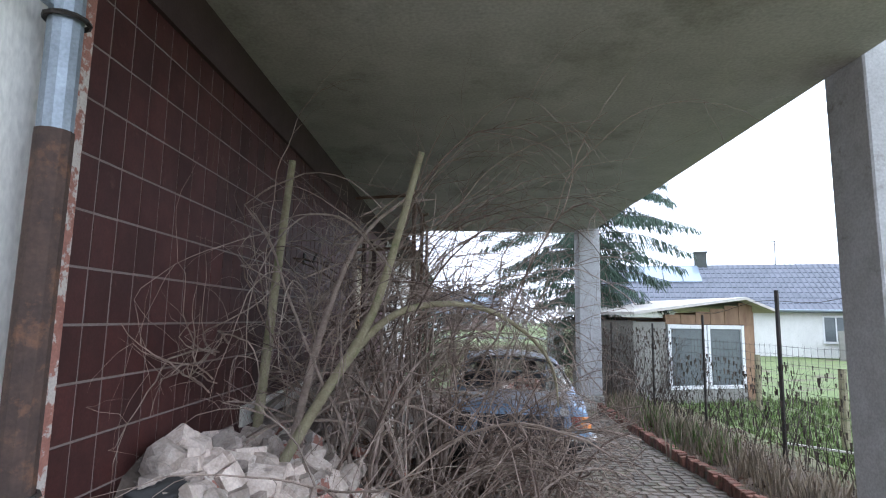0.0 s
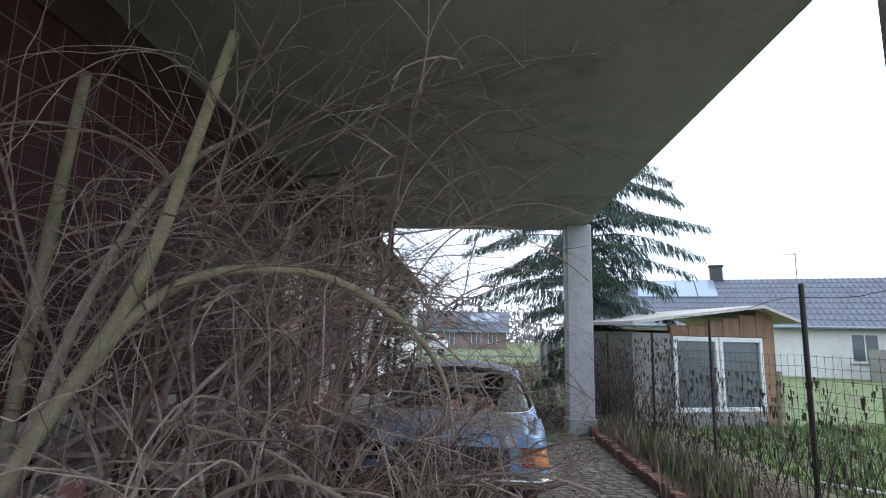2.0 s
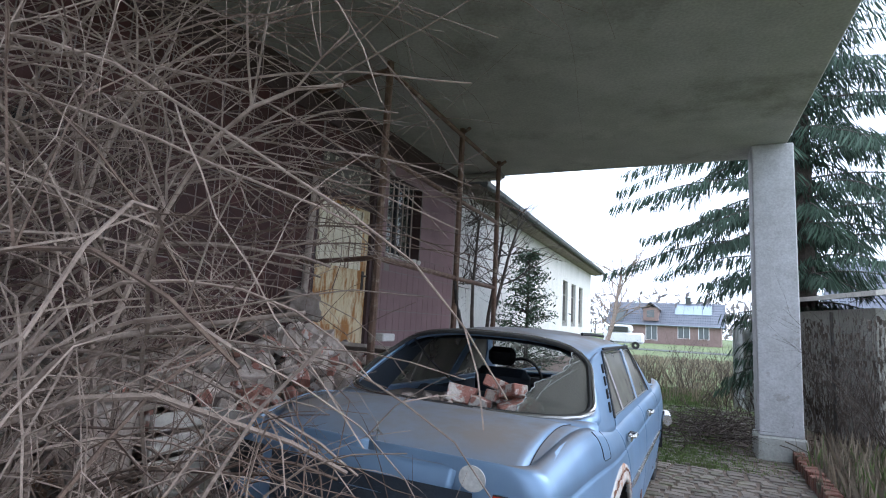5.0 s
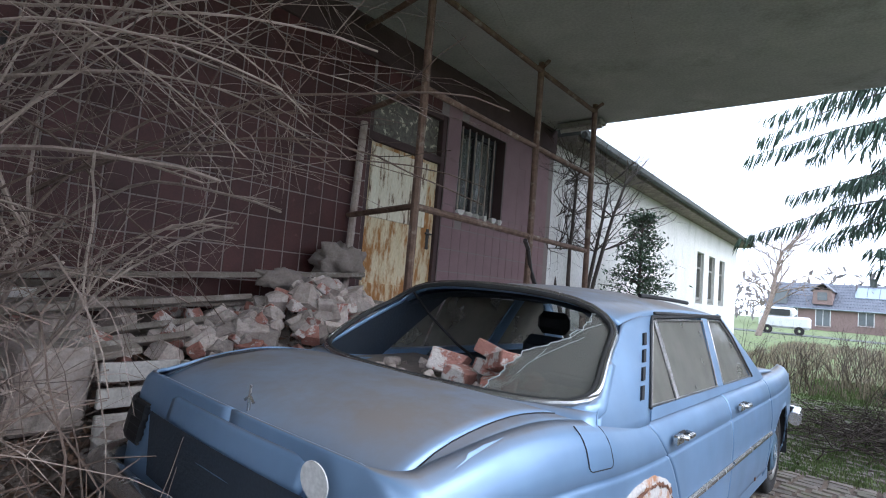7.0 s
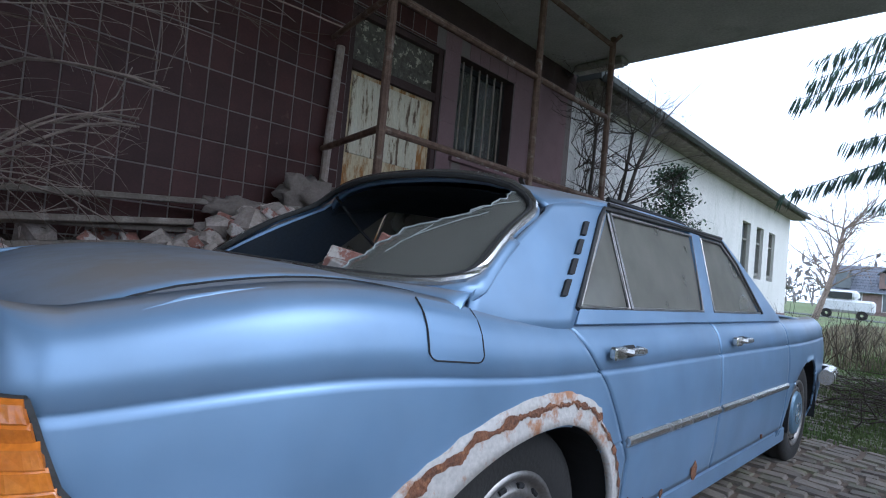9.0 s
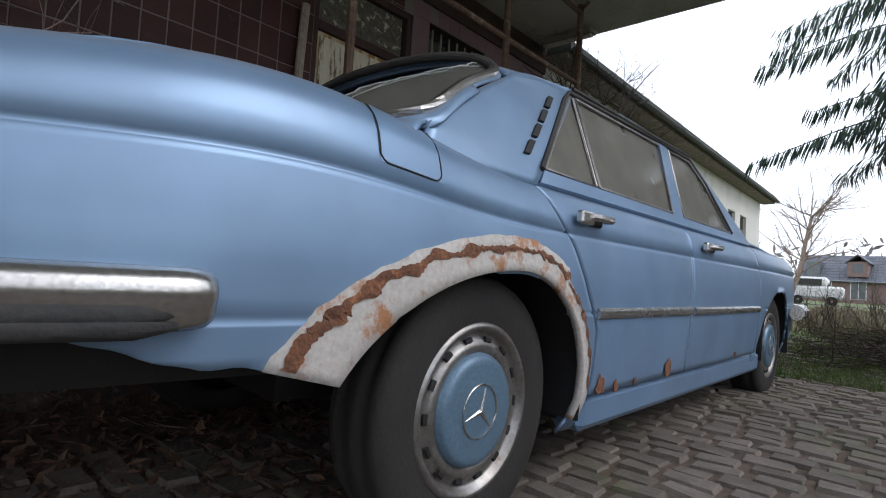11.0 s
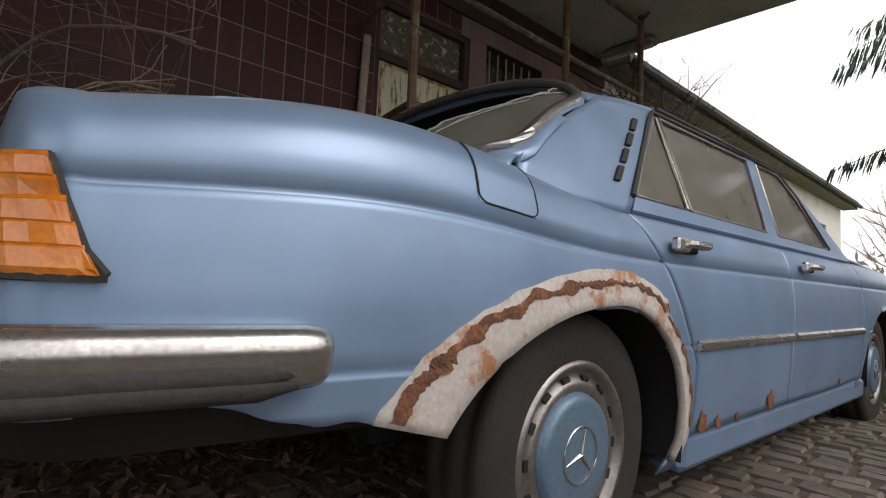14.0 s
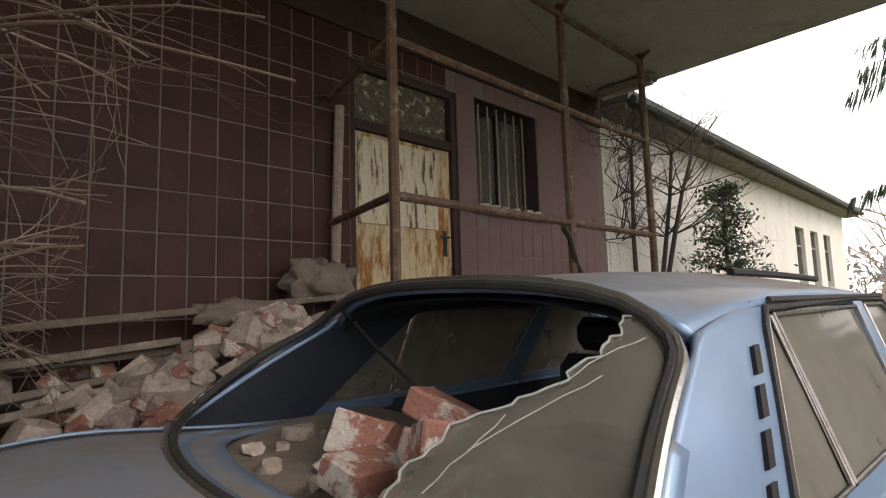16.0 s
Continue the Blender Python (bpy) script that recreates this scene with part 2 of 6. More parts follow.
M = {
    "paint": car_paint(),
    "chrome": mat("chrome", (0.55, 0.54, 0.52), 0.25, 0.9, (0.42, 0.40, 0.37), 9, 0.6, 0.03, 150),
    "rubber": mat("rubber", (0.022, 0.022, 0.022), 0.75, 0, (0.04, 0.038, 0.035), 14, 0.7, 0.25, 90),
    "tyre": mat("tyre", (0.016, 0.015, 0.014), 0.85, 0, (0.034, 0.031, 0.027), 8, 0.5, 0.2, 90),
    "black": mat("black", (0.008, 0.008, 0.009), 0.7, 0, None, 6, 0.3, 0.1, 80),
    "interior": mat("interior", (0.02, 0.03, 0.045), 0.8, 0, (0.035, 0.04, 0.045), 7, 0.5, 0.2, 90),
    "hub": mat("hub_blue", (0.13, 0.21, 0.29), 0.4, 0.3, (0.10, 0.16, 0.22), 12, 0.5, 0.03, 120),
    "steel": mat("wheel_steel", (0.33, 0.32, 0.31), 0.35, 0.8, (0.20, 0.18, 0.16), 18, 0.8, 0.05, 120, third=(0.12, 0.06, 0.03), third_scale=22, third_at=0.66),
    "filler": mat("filler_rust", (0.50, 0.47, 0.44), 0.75, 0, (0.42, 0.39, 0.35), 7, 0.6, 0.1, 90, third=(0.36, 0.17, 0.08), third_scale=11, third_at=0.57, soft=0.09),
    "rust": mat("rust", (0.20, 0.085, 0.04), 0.9, 0, (0.10, 0.045, 0.028), 28, 0.9, 0.6, 120, third=(0.36, 0.16, 0.07), third_scale=24, third_at=0.6),
    "amber": mat("amber_lens", (0.62, 0.20, 0.018), 0.16, 0, (0.48, 0.13, 0.012), 16, 0.8, 0.06, 120, coat=0.6),
    "groove": mat("lens_groove", (0.20, 0.055, 0.008), 0.5, 0, (0.12, 0.035, 0.006), 30, 0.6, 0.1, 100),
    "redlens": mat("red_lens", (0.33, 0.03, 0.012), 0.25, 0, (0.22, 0.02, 0.01), 16, 0.6, 0.05, 140, coat=0.5),
    "white": mat("white_sticker", (0.62, 0.61, 0.58), 0.6, 0, (0.5, 0.5, 0.47), 30, 0.6, 0.05, 90),
    "concrete": mat("concrete", (0.47, 0.47, 0.43), 0.9, 0, (0.36, 0.36, 0.325), 1.6, 0.8, 0.25, 40, third=(0.24, 0.24, 0.20), third_scale=0.9, third_at=0.62, soft=0.2),
    "column": mat("column_concrete", (0.50, 0.50, 0.50), 0.9, 0, (0.40, 0.39, 0.38), 5, 0.8, 0.3, 50, third=(0.30, 0.28, 0.26), third_scale=4, third_at=0.63, soft=0.1),
    "tile": mat("brown_tile", (0.060, 0.0190, 0.0160), 0.55, 0, (0.038, 0.0140, 0.0125), 5, 0.7, 0.06, 90, spec=0.28, per_object=0.22, third=(0.11, 0.055, 0.045), third_scale=7, third_at=0.68),
    "grout": mat("grout", (0.180, 0.150, 0.138), 0.95, 0, (0.19, 0.155, 0.14), 8, 0.8, 0.3, 90),
    "mauve": mat("mauve_paint", (0.20, 0.122, 0.125), 0.8, 0, (0.165, 0.10, 0.102), 3, 0.7, 0.12, 60, third=(0.21, 0.15, 0.145), third_scale=5, third_at=0.68),
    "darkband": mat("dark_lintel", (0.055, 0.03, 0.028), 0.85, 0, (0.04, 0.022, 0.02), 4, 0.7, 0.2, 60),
    "plaster": mat("white_plaster", (0.72, 0.70, 0.66), 0.92, 0, (0.60, 0.59, 0.54), 1.6, 0.7, 0.25, 45, third=(0.42, 0.43, 0.36), third_scale=1.3, third_at=0.66, soft=0.18, stretch=(1, 1, 0.4)),
    "door": mat("peeling_door", (0.60, 0.51, 0.34), 0.8, 0, (0.50, 0.39, 0.22), 6, 0.7, 0.3, 70, third=(0.30, 0.13, 0.03), third_scale=5, third_at=0.52, soft=0.1, stretch=(1, 1.6, 0.45)),
    "door_pale": mat("bleached_door", (0.62, 0.58, 0.46), 0.85, 0, (0.50, 0.42, 0.28), 7, 0.8, 0.4, 70, third=(0.12, 0.075, 0.045), third_scale=7, third_at=0.57, soft=0.06, stretch=(1, 2.2, 0.4)),
    "door_glass": mat("peeling_pane", (0.12, 0.11, 0.08), 0.6, 0, (0.05, 0.04, 0.03), 18, 1.0, 0.4, 70, third=(0.42, 0.38, 0.28), third_scale=14, third_at=0.58, soft=0.04),
    "pipe": mat("rusty_pipe", (0.17, 0.105, 0.07), 0.8, 0.1, (0.09, 0.05, 0.035), 16, 0.9, 0.4, 90, third=(0.30, 0.25, 0.20), third_scale=6, third_at=0.62),
    "pipe_pale": mat("pale_pipe", (0.36, 0.30, 0.26), 0.8, 0, (0.25, 0.19, 0.15), 16, 0.9, 0.4, 90),
    "wood": mat("grey_wood", (0.27, 0.23, 0.19), 0.88, 0, (0.17, 0.14, 0.11), 9, 0.9, 0.4, 70, per_object=0.3, third=(0.40, 0.36, 0.31), third_scale=7, third_at=0.6),
    "rubble": mat("rubble", (0.50, 0.43, 0.375), 0.95, 0, (0.33, 0.265, 0.22), 12, 0.9, 0.5, 70, per_object=0.35, third=(0.24, 0.20, 0.17), third_scale=9, third_at=0.6),
    "brick": mat("broken_brick", (0.36, 0.17, 0.13), 0.93, 0, (0.27, 0.12, 0.09), 14, 0.9, 0.5, 80, per_object=0.25, third=(0.52, 0.47, 0.42), third_scale=9, third_at=0.53, soft=0.05),
    "kerb": mat("kerb_brick", (0.23, 0.10, 0.07), 0.92, 0, (0.14, 0.07, 0.05), 14, 0.9, 0.5, 80, per_object=0.3, third=(0.10, 0.11, 0.06), third_scale=6, third_at=0.58),
    "cobble": mat("cobble", (0.175, 0.145, 0.118), 0.8, 0, (0.115, 0.098, 0.082), 11, 0.9, 0.4, 80, per_object=0.25, third=(0.12, 0.13, 0.06), third_scale=2.4, third_at=0.62, soft=0.2),
    "bark_brown": mat("brown_bark", (0.13, 0.088, 0.065), 0.9, 0, (0.08, 0.055, 0.042), 20, 0.9, 0.5, 110, per_object=0.3),
    "bark": mat("pale_bark", (0.31, 0.245, 0.20), 0.9, 0, (0.15, 0.11, 0.088), 12, 0.9, 0.5, 110, per_object=0.2),
    "bark_green": mat("green_bark", (0.30, 0.27, 0.17), 0.9, 0, (0.21, 0.18, 0.11), 16, 0.9, 0.5, 110, third=(0.16, 0.17, 0.08), third_scale=7, third_at=0.6),
    "bark_dark": mat("dark_bark", (0.085, 0.068, 0.055), 0.9, 0, (0.05, 0.04, 0.033), 20, 0.9, 0.5, 90),
    "litter": mat("leaf_litter", (0.145, 0.085, 0.053), 0.95, 0, (0.075, 0.045, 0.031), 20, 0.9, 0.5, 60, per_object=0.5),
    "needle": mat("spruce_needle", (0.035, 0.065, 0.038), 0.8, 0, (0.05, 0.085, 0.055), 3, 0.8, 0.1, 60, per_object=0.4),
    "leaf": mat("evergreen_leaf", (0.04, 0.078, 0.036), 0.5, 0, (0.06, 0.105, 0.05), 5, 0.8, 0.1, 60, per_object=0.45),
    "vine": mat("dead_vine", (0.085, 0.065, 0.05), 0.95, 0, (0.05, 0.038, 0.03), 20, 0.9, 0.3, 90),
    "grass": mat("grass_blade", (0.09, 0.15, 0.035), 0.85, 0, (0.14, 0.16, 0.06), 2, 0.8, 0.1, 60, per_object=0.4),
    "drygrass": mat("dry_stems", (0.26, 0.21, 0.15), 0.9, 0, (0.16, 0.13, 0.09), 3, 0.8, 0.1, 60, per_object=0.4),
    "moss": mat("moss", (0.10, 0.14, 0.03), 0.95, 0, (0.07, 0.10, 0.025), 9, 0.8, 0.6, 60),
    "iron": mat("dark_iron", (0.03, 0.03, 0.03), 0.6, 0.4, (0.06, 0.045, 0.035), 12, 0.8, 0.1, 80),
    "zinc": mat("zinc_pipe", (0.30, 0.34, 0.38), 0.5, 0.5, (0.22, 0.25, 0.28), 7, 0.8, 0.1, 80),
    "yellow": mat("yellow_green_paint", (0.30, 0.33, 0.05), 0.7, 0, (0.12, 0.14, 0.05), 9, 0.9, 0.1, 80),
    "roof_dark": mat("bitumen_roof", (0.06, 0.065, 0.06), 0.9, 0, (0.09, 0.095, 0.085), 4, 0.8, 0.3, 40),
    "roof_tile": mat("grey_roof_tile", (0.15, 0.16, 0.19), 0.7, 0, (0.11, 0.12, 0.14), 1.2, 0.7, 0.3, 14),
    # brick red with the far house's haze mixed into the colour
    "hazed_red_wall": mat("hazed_brick_wall", (0.25, 0.175, 0.155), 0.9, 0, (0.21, 0.145, 0.13), 2, 0.8, 0.3, 12),
    "shed_wood": mat("shed_wood", (0.27, 0.17, 0.10), 0.85, 0, (0.17, 0.10, 0.06), 5, 0.9, 0.3, 40, per_object=0.2, stretch=(1, 1, 0.3)),
    "shed_grey": mat("shed_board", (0.27, 0.26, 0.23), 0.9, 0, (0.20, 0.19, 0.16), 3, 0.8, 0.3, 40),
    "pvc": mat("white_pvc", (0.72, 0.72, 0.71), 0.5, 0, (0.62, 0.62, 0.6), 5, 0.5, 0.03, 60),
    "pane_dark": mat("dark_pane", (0.03, 0.035, 0.035), 0.12, 0, (0.05, 0.055, 0.05), 2, 0.6, 0.0, 40),
    "pane_grey": mat("grey_pane", (0.14, 0.155, 0.16), 0.15, 0, (0.10, 0.11, 0.115), 2, 0.6, 0.0, 40),
    "solar": mat("solar_panel", (0.30, 0.36, 0.42), 0.2, 0.2, (0.26, 0.31, 0.37), 0.6, 0.4, 0.0, 20),
    "curtain": mat("curtain", (0.34, 0.36, 0.35), 0.9, 0, (0.22, 0.24, 0.24), 6, 0.6, 0.1, 60, stretch=(1, 6, 0.3)),
    # rubble bed, coloured dark for the shade in the gaps between stones
    "debris": mat("debris", (0.12, 0.095, 0.075), 0.95, 0, (0.06, 0.046, 0.037), 9, 0.9, 0.9, 40, third=(0.26, 0.22, 0.19), third_scale=14, third_at=0.6),
    "pipe_dark": mat("dark_rust_pipe", (0.075, 0.045, 0.033), 0.85, 0, (0.045, 0.03, 0.025), 9, 0.9, 0.3, 60, third=(0.14, 0.07, 0.04), third_scale=7, third_at=0.6),
    "far": mat("far_twigs", (0.24, 0.215, 0.20), 0.95, 0, (0.19, 0.17, 0.16), 0.3, 0.8, 0.0, 2),
    "sack": mat("sack_cloth", (0.23, 0.19, 0.16), 0.9, 0, (0.15, 0.125, 0.105), 7, 0.8, 0.3, 70),
    "redcloth": mat("red_cloth", (0.22, 0.07, 0.06), 0.95, 0, (0.14, 0.05, 0.045), 9, 0.8, 0.3, 90),
    "crate": mat("pale_crate", (0.55, 0.52, 0.47), 0.8, 0, (0.42, 0.39, 0.35), 9, 0.8, 0.2, 70),
    "glass_car": glass("dusty_car_glass", (0.8, 0.84, 0.82), 0.08, 0.40, (0.36, 0.345, 0.30)),
    "glass_rear": glass("dusty_rear_glass", (0.8, 0.84, 0.82), 0.1, 0.60, (0.30, 0.29, 0.255)),
}


def ground_material():
    """Brown litter by the building, damp soil along the fence, lawn beyond it."""
    m = mat("ground", (0.14, 0.10, 0.07), 0.95, 0, (0.075, 0.055, 0.04), 5, 0.9, 0.7, 45)
    n, l = m.node_tree.nodes, m.node_tree.links
    p = n["Principled BSDF"]
    src = p.inputs["Base Color"].links[0].from_socket
    geo = n.new("ShaderNodeNewGeometry")
    sp = n.new("ShaderNodeSeparateXYZ")
    l.new(geo.outputs["Position"], sp.inputs[0])
    t = n.new("ShaderNodeTexNoise")
    t.inputs["Scale"].default_value = 1.1
    t.inputs["Detail"].default_value = 8
    l.new(geo.outputs["Position"], t.inputs[0])
    # lawn east of the fence and far beyond the car
    ex = n.new("ShaderNodeMapRange")
    ex.inputs[1].default_value, ex.inputs[2].default_value = 3.4, 4.4
    l.new(sp.outputs[0], ex.inputs[0])
    no = n.new("ShaderNodeMapRange")
    no.inputs[1].default_value, no.inputs[2].default_value = 6.0, 9.0
    l.new(sp.outputs[1], no.inputs[0])
    mxm = n.new("ShaderNodeMath")
    mxm.operation = "MAXIMUM"
    l.new(ex.outputs[0], mxm.inputs[0])
    l.new(no.outputs[0], mxm.inputs[1])
    nr = n.new("ShaderNodeMapRange")
    nr.inputs[1].default_value, nr.inputs[2].default_value = 0.32, 0.5
    l.new(t.outputs[0], nr.inputs[0])
    mu = n.new("ShaderNodeMath")
    mu.operation = "MULTIPLY"
    l.new(mxm.outputs[0], mu.inputs[0])
    l.new(nr.outputs[0], mu.inputs[1])
    g = n.new("ShaderNodeMix")
    g.data_type = "RGBA"
    g.inputs[6].default_value = (0.075, 0.14, 0.03, 1)
    g.inputs[7].default_value = (0.15, 0.17, 0.06, 1)
    l.new(t.outputs[0], g.inputs[0])
    mx = n.new("ShaderNodeMix")
    mx.data_type = "RGBA"
    l.new(mu.outputs[0], mx.inputs[0])
    l.new(src, mx.inputs[6])
    l.new(g.outputs[2], mx.inputs[7])
    l.new(mx.outputs[2], p.inputs["Base Color"])
    return m


M["ground"] = ground_material()


# ---- mesh helpers ----
def part(name, bm, material, parent=None, label=""):
    """Links a bmesh, or (verts, faces), as one mesh object, under a thing where one is given."""
    me = bpy.data.meshes.new(name)
    if isinstance(bm, tuple):
        me.from_pydata([tuple(v) for v in bm[0]], [], bm[1])
    else:
        bm.to_mesh(me)
        bm.free()
    me.materials.append(M[material])
    ob = new(name, me)
    if parent:
        ob.parent = parent
    if label:
        tagged(ob, label)
    return ob


def thing(name, label, category, group="", kind="", at=(0, 0, 0)):
    ob = new(name)
    ob.location = at
    ob.empty_display_size = 0.1
    return tagged(ob, label, category, group, kind)


def smooth(ob, on=True):
    for f in ob.data.polygons:
        f.use_smooth = on
    return ob


def box(bm, x0, x1, y0, y1, z0, z1, bevel=0.0):
    r = bmesh.ops.create_cube(bm, size=1, matrix=Matrix.LocRotScale(((x0 + x1) / 2, (y0 + y1) / 2, (z0 + z1) / 2), None, (abs(x1 - x0), abs(y1 - y0), abs(z1 - z0))))
    if bevel:
        es = list({e for v in r["verts"] for e in v.link_edges})
        bmesh.ops.bevel(bm, geom=es, offset=bevel, segments=1, affect="EDGES")
    return bm


def boxed(x0, x1, y0, y1, z0, z1, bevel=0.0):
    return box(bmesh.new(), x0, x1, y0, y1, z0, z1, bevel)


def tube(points, radii, sides=6, verts=None, faces=None):
    """A tube along points; adds to verts and faces where they are given."""
    verts = [] if verts is None else verts
    faces = [] if faces is None else faces
    pts = [Vector(p) for p in points]
    base = len(verts)
    up = Vector((0.31, 0.17, 0.93))
    for i, p in enumerate(pts):
        d = (pts[min(i + 1, len(pts) - 1)] - pts[max(i - 1, 0)]).normalized()
        a = d.cross(up)
        a = a.normalized() if a.length > 1e-4 else d.orthogonal().normalized()
        b = d.cross(a)
        r = radii[i] if hasattr(radii, "__len__") else radii
        for k in range(sides):
            w = 2 * math.pi * k / sides
            verts.append(p + (a * math.cos(w) + b * math.sin(w)) * r)
    for i in range(len(pts) - 1):
        for k in range(sides):
            k2 = (k + 1) % sides
            faces.append((base + i * sides + k, base + i * sides + k2, base + (i + 1) * sides + k2, base + (i + 1) * sides + k))
    faces.append(tuple(base + k for k in range(sides))[::-1])
    faces.append(tuple(base + (len(pts) - 1) * sides + k for k in range(sides)))
    return verts, faces


def grid(fn, us, vs, skip=None):
    """A sheet of fn(u, v) over two lists."""
    verts = [fn(u, v) for u in us for v in vs]
    nv = len(vs)
    faces = []
    for i in range(len(us) - 1):
        for j in range(nv - 1):
            if skip and skip(0.5 * (us[i] + us[i + 1]), 0.5 * (vs[j] + vs[j + 1])):
                continue
            faces.append((i * nv + j, (i + 1) * nv + j, (i + 1) * nv + j + 1, i * nv + j + 1))
    return verts, faces


def thick(ob, t, offset=-1):
    s = ob.modifiers.new("thickness", "SOLIDIFY")
    s.thickness, s.offset = t, offset
    return ob


def lathe(profile, sides=40, axis_x=True):
    """Turns (out, radius) pairs about the x axis."""
    verts, faces = [], []
    for o, r in profile:
        for k in range(sides):
            w = 2 * math.pi * k / sides
            verts.append((o, r * math.cos(w), r * math.sin(w)))
    for i in range(len(profile) - 1):
        for k in range(sides):
            k2 = (k + 1) % sides
            faces.append((i * sides + k, i * sides + k2, (i + 1) * sides + k2, (i + 1) * sides + k))
    return verts, faces


def soften(seq):
    """Twice rounds off a list of places or radii."""
    for _ in range(2):
        p = [Vector(q) if hasattr(q, "__len__") else q for q in seq]
        seq = [p[0]] + [r for a, b in zip(p, p[1:]) for r in (a * 0.75 + b * 0.25, a * 0.25 + b * 0.75)] + [p[-1]]
    return seq


def span(a, b, n):
    return [a + (b - a) * i / (n - 1) for i in range(n)]


def rock(seed, size, squash=(1, 1, 0.7), cuts=9):
    """A broken lump: a box hull cut by random planes."""
    rnd = random.Random(seed)
    bm = boxed(-0.5 * size * squash[0], 0.5 * size * squash[0], -0.5 * size * squash[1], 0.5 * size * squash[1], -0.5 * size * squash[2], 0.5 * size * squash[2])
    for _ in range(cuts):
        d = Vector((rnd.uniform(-1, 1), rnd.uniform(-1, 1), rnd.uniform(-0.6, 1))).normalized()
        reach = size * 0.5 * rnd.uniform(0.62, 0.95) * (abs(d.x) * squash[0] + abs(d.y) * squash[1] + abs(d.z) * squash[2]) ** 0.5
        r = bmesh.ops.bisect_plane(bm, geom=bm.verts[:] + bm.edges[:] + bm.faces[:], plane_co=d * reach, plane_no=d, clear_outer=True)
        es = [g for g in r["geom_cut"] if isinstance(g, bmesh.types.BMEdge)]
        if len(es) > 2:
            bmesh.ops.contextual_create(bm, geom=es)
    return bm


# ---- the large structure ----
WX = -2.15           # face of the building
CEIL = 3.70          # underside of the canopy
EDGE = 2.36          # outer edge of the canopy

ground = part("ground", (grid(lambda u, v: (u, v, 0.0), [-400, -60, -8, -2.2, 0, 2.2, 4, 10, 60, 400], [-400, -60, -8, 0, 6, 12, 60, 400])), "ground")
tagged(ground, "bare brown earth with leaf litter turning to lawn", "ground", kind="structure")


def wall_with_openings(name, x0, x1, y0, y1, z0, z1, openings, material, label):
    """A wall along y, cut into blocks round its openings (y0, y1, z0, z1)."""
    bm = bmesh.new()
    ys = sorted({y0, y1, *[o[0] for o in openings], *[o[1] for o in openings]})
    zs = sorted({z0, z1, *[o[2] for o in openings], *[o[3] for o in openings]})
    for a, b in zip(ys, ys[1:]):
        for c, d in zip(zs, zs[1:]):
            if not any(o[0] <= a and b <= o[1] and o[2] <= c and d <= o[3] for o in openings):
                box(bm, x0, x1, a, b, c, d)
    bmesh.ops.remove_doubles(bm, verts=bm.verts[:], dist=0.0005)
    inner = {}
    for f in bm.faces:
        key = tuple(sorted(v.index for v in f.verts))
        inner.setdefault(key, []).append(f)
    bmesh.ops.delete(bm, geom=[f for fs in inner.values() if len(fs) > 1 for f in fs], context="FACES")
    ob = part(name, bm, material)
    return tagged(ob, label, "wall", kind="structure")


DOOR = (1.48, 2.62, 0.60, 3.16)
WIN = (2.86, 3.80, 2.13, 3.19)
wall = wall_with_openings("wall_west", WX - 0.35, WX - 0.014, -4.65, 5.1, 0, CEIL, [DOOR, WIN], "darkband", "building wall of dark brown tiles with pale joints")
joints = wall_with_openings("joint_layer", WX - 0.014, WX - 0.0035, -4.65, 5.1, 0, 3.45, [DOOR, WIN], "grout", "")
joints.parent = wall
for key in ("category", "kind"):
    del joints[key]
lintel = tagged(part("trim", boxed(WX - 0.003, WX + 0.03, -4.65, 5.1, 3.36, CEIL), "darkband"), "dark brown band under the canopy", "trim", kind="structure")
canopy = tagged(part("ceiling", boxed(WX - 0.35, EDGE, -5.6, 5.05, CEIL, CEIL + 0.28, 0.01), "concrete"), "grey stained concrete canopy slab", "canopy", kind="structure")
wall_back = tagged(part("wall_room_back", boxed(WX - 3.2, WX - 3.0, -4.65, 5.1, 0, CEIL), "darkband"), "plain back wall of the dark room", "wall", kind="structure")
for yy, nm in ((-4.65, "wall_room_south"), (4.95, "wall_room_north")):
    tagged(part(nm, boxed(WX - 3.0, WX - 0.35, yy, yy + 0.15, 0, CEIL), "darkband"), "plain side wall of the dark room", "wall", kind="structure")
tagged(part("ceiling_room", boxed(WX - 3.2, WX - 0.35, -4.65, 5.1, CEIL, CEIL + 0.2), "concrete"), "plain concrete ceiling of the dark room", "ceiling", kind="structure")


def make_column(name, x, y, w, d, label, top=CEIL):
    col = thing(name, label, "column", group="canopy columns")
    bm = bmesh.new()
    box(bm, x, x + w, y, y + d, 0.28, top, 0.012)
    part("shaft", bm, "column", col)
    part("footing", boxed(x - 0.03, x + w + 0.03, y - 0.03, y + d + 0.03, 0, 0.28, 0.02), "concrete", col, "mossy concrete footing")
    return col


make_column("concrete_column", 1.98, 4.45, 0.44, 0.42, "grey weathered concrete column with peeling paint holding up the canopy")
make_column("concrete_column", EDGE + 0.005, -3.0, 0.34, 0.42, "grey weathered concrete column with peeling paint beside the canopy edge", CEIL + 0.28)

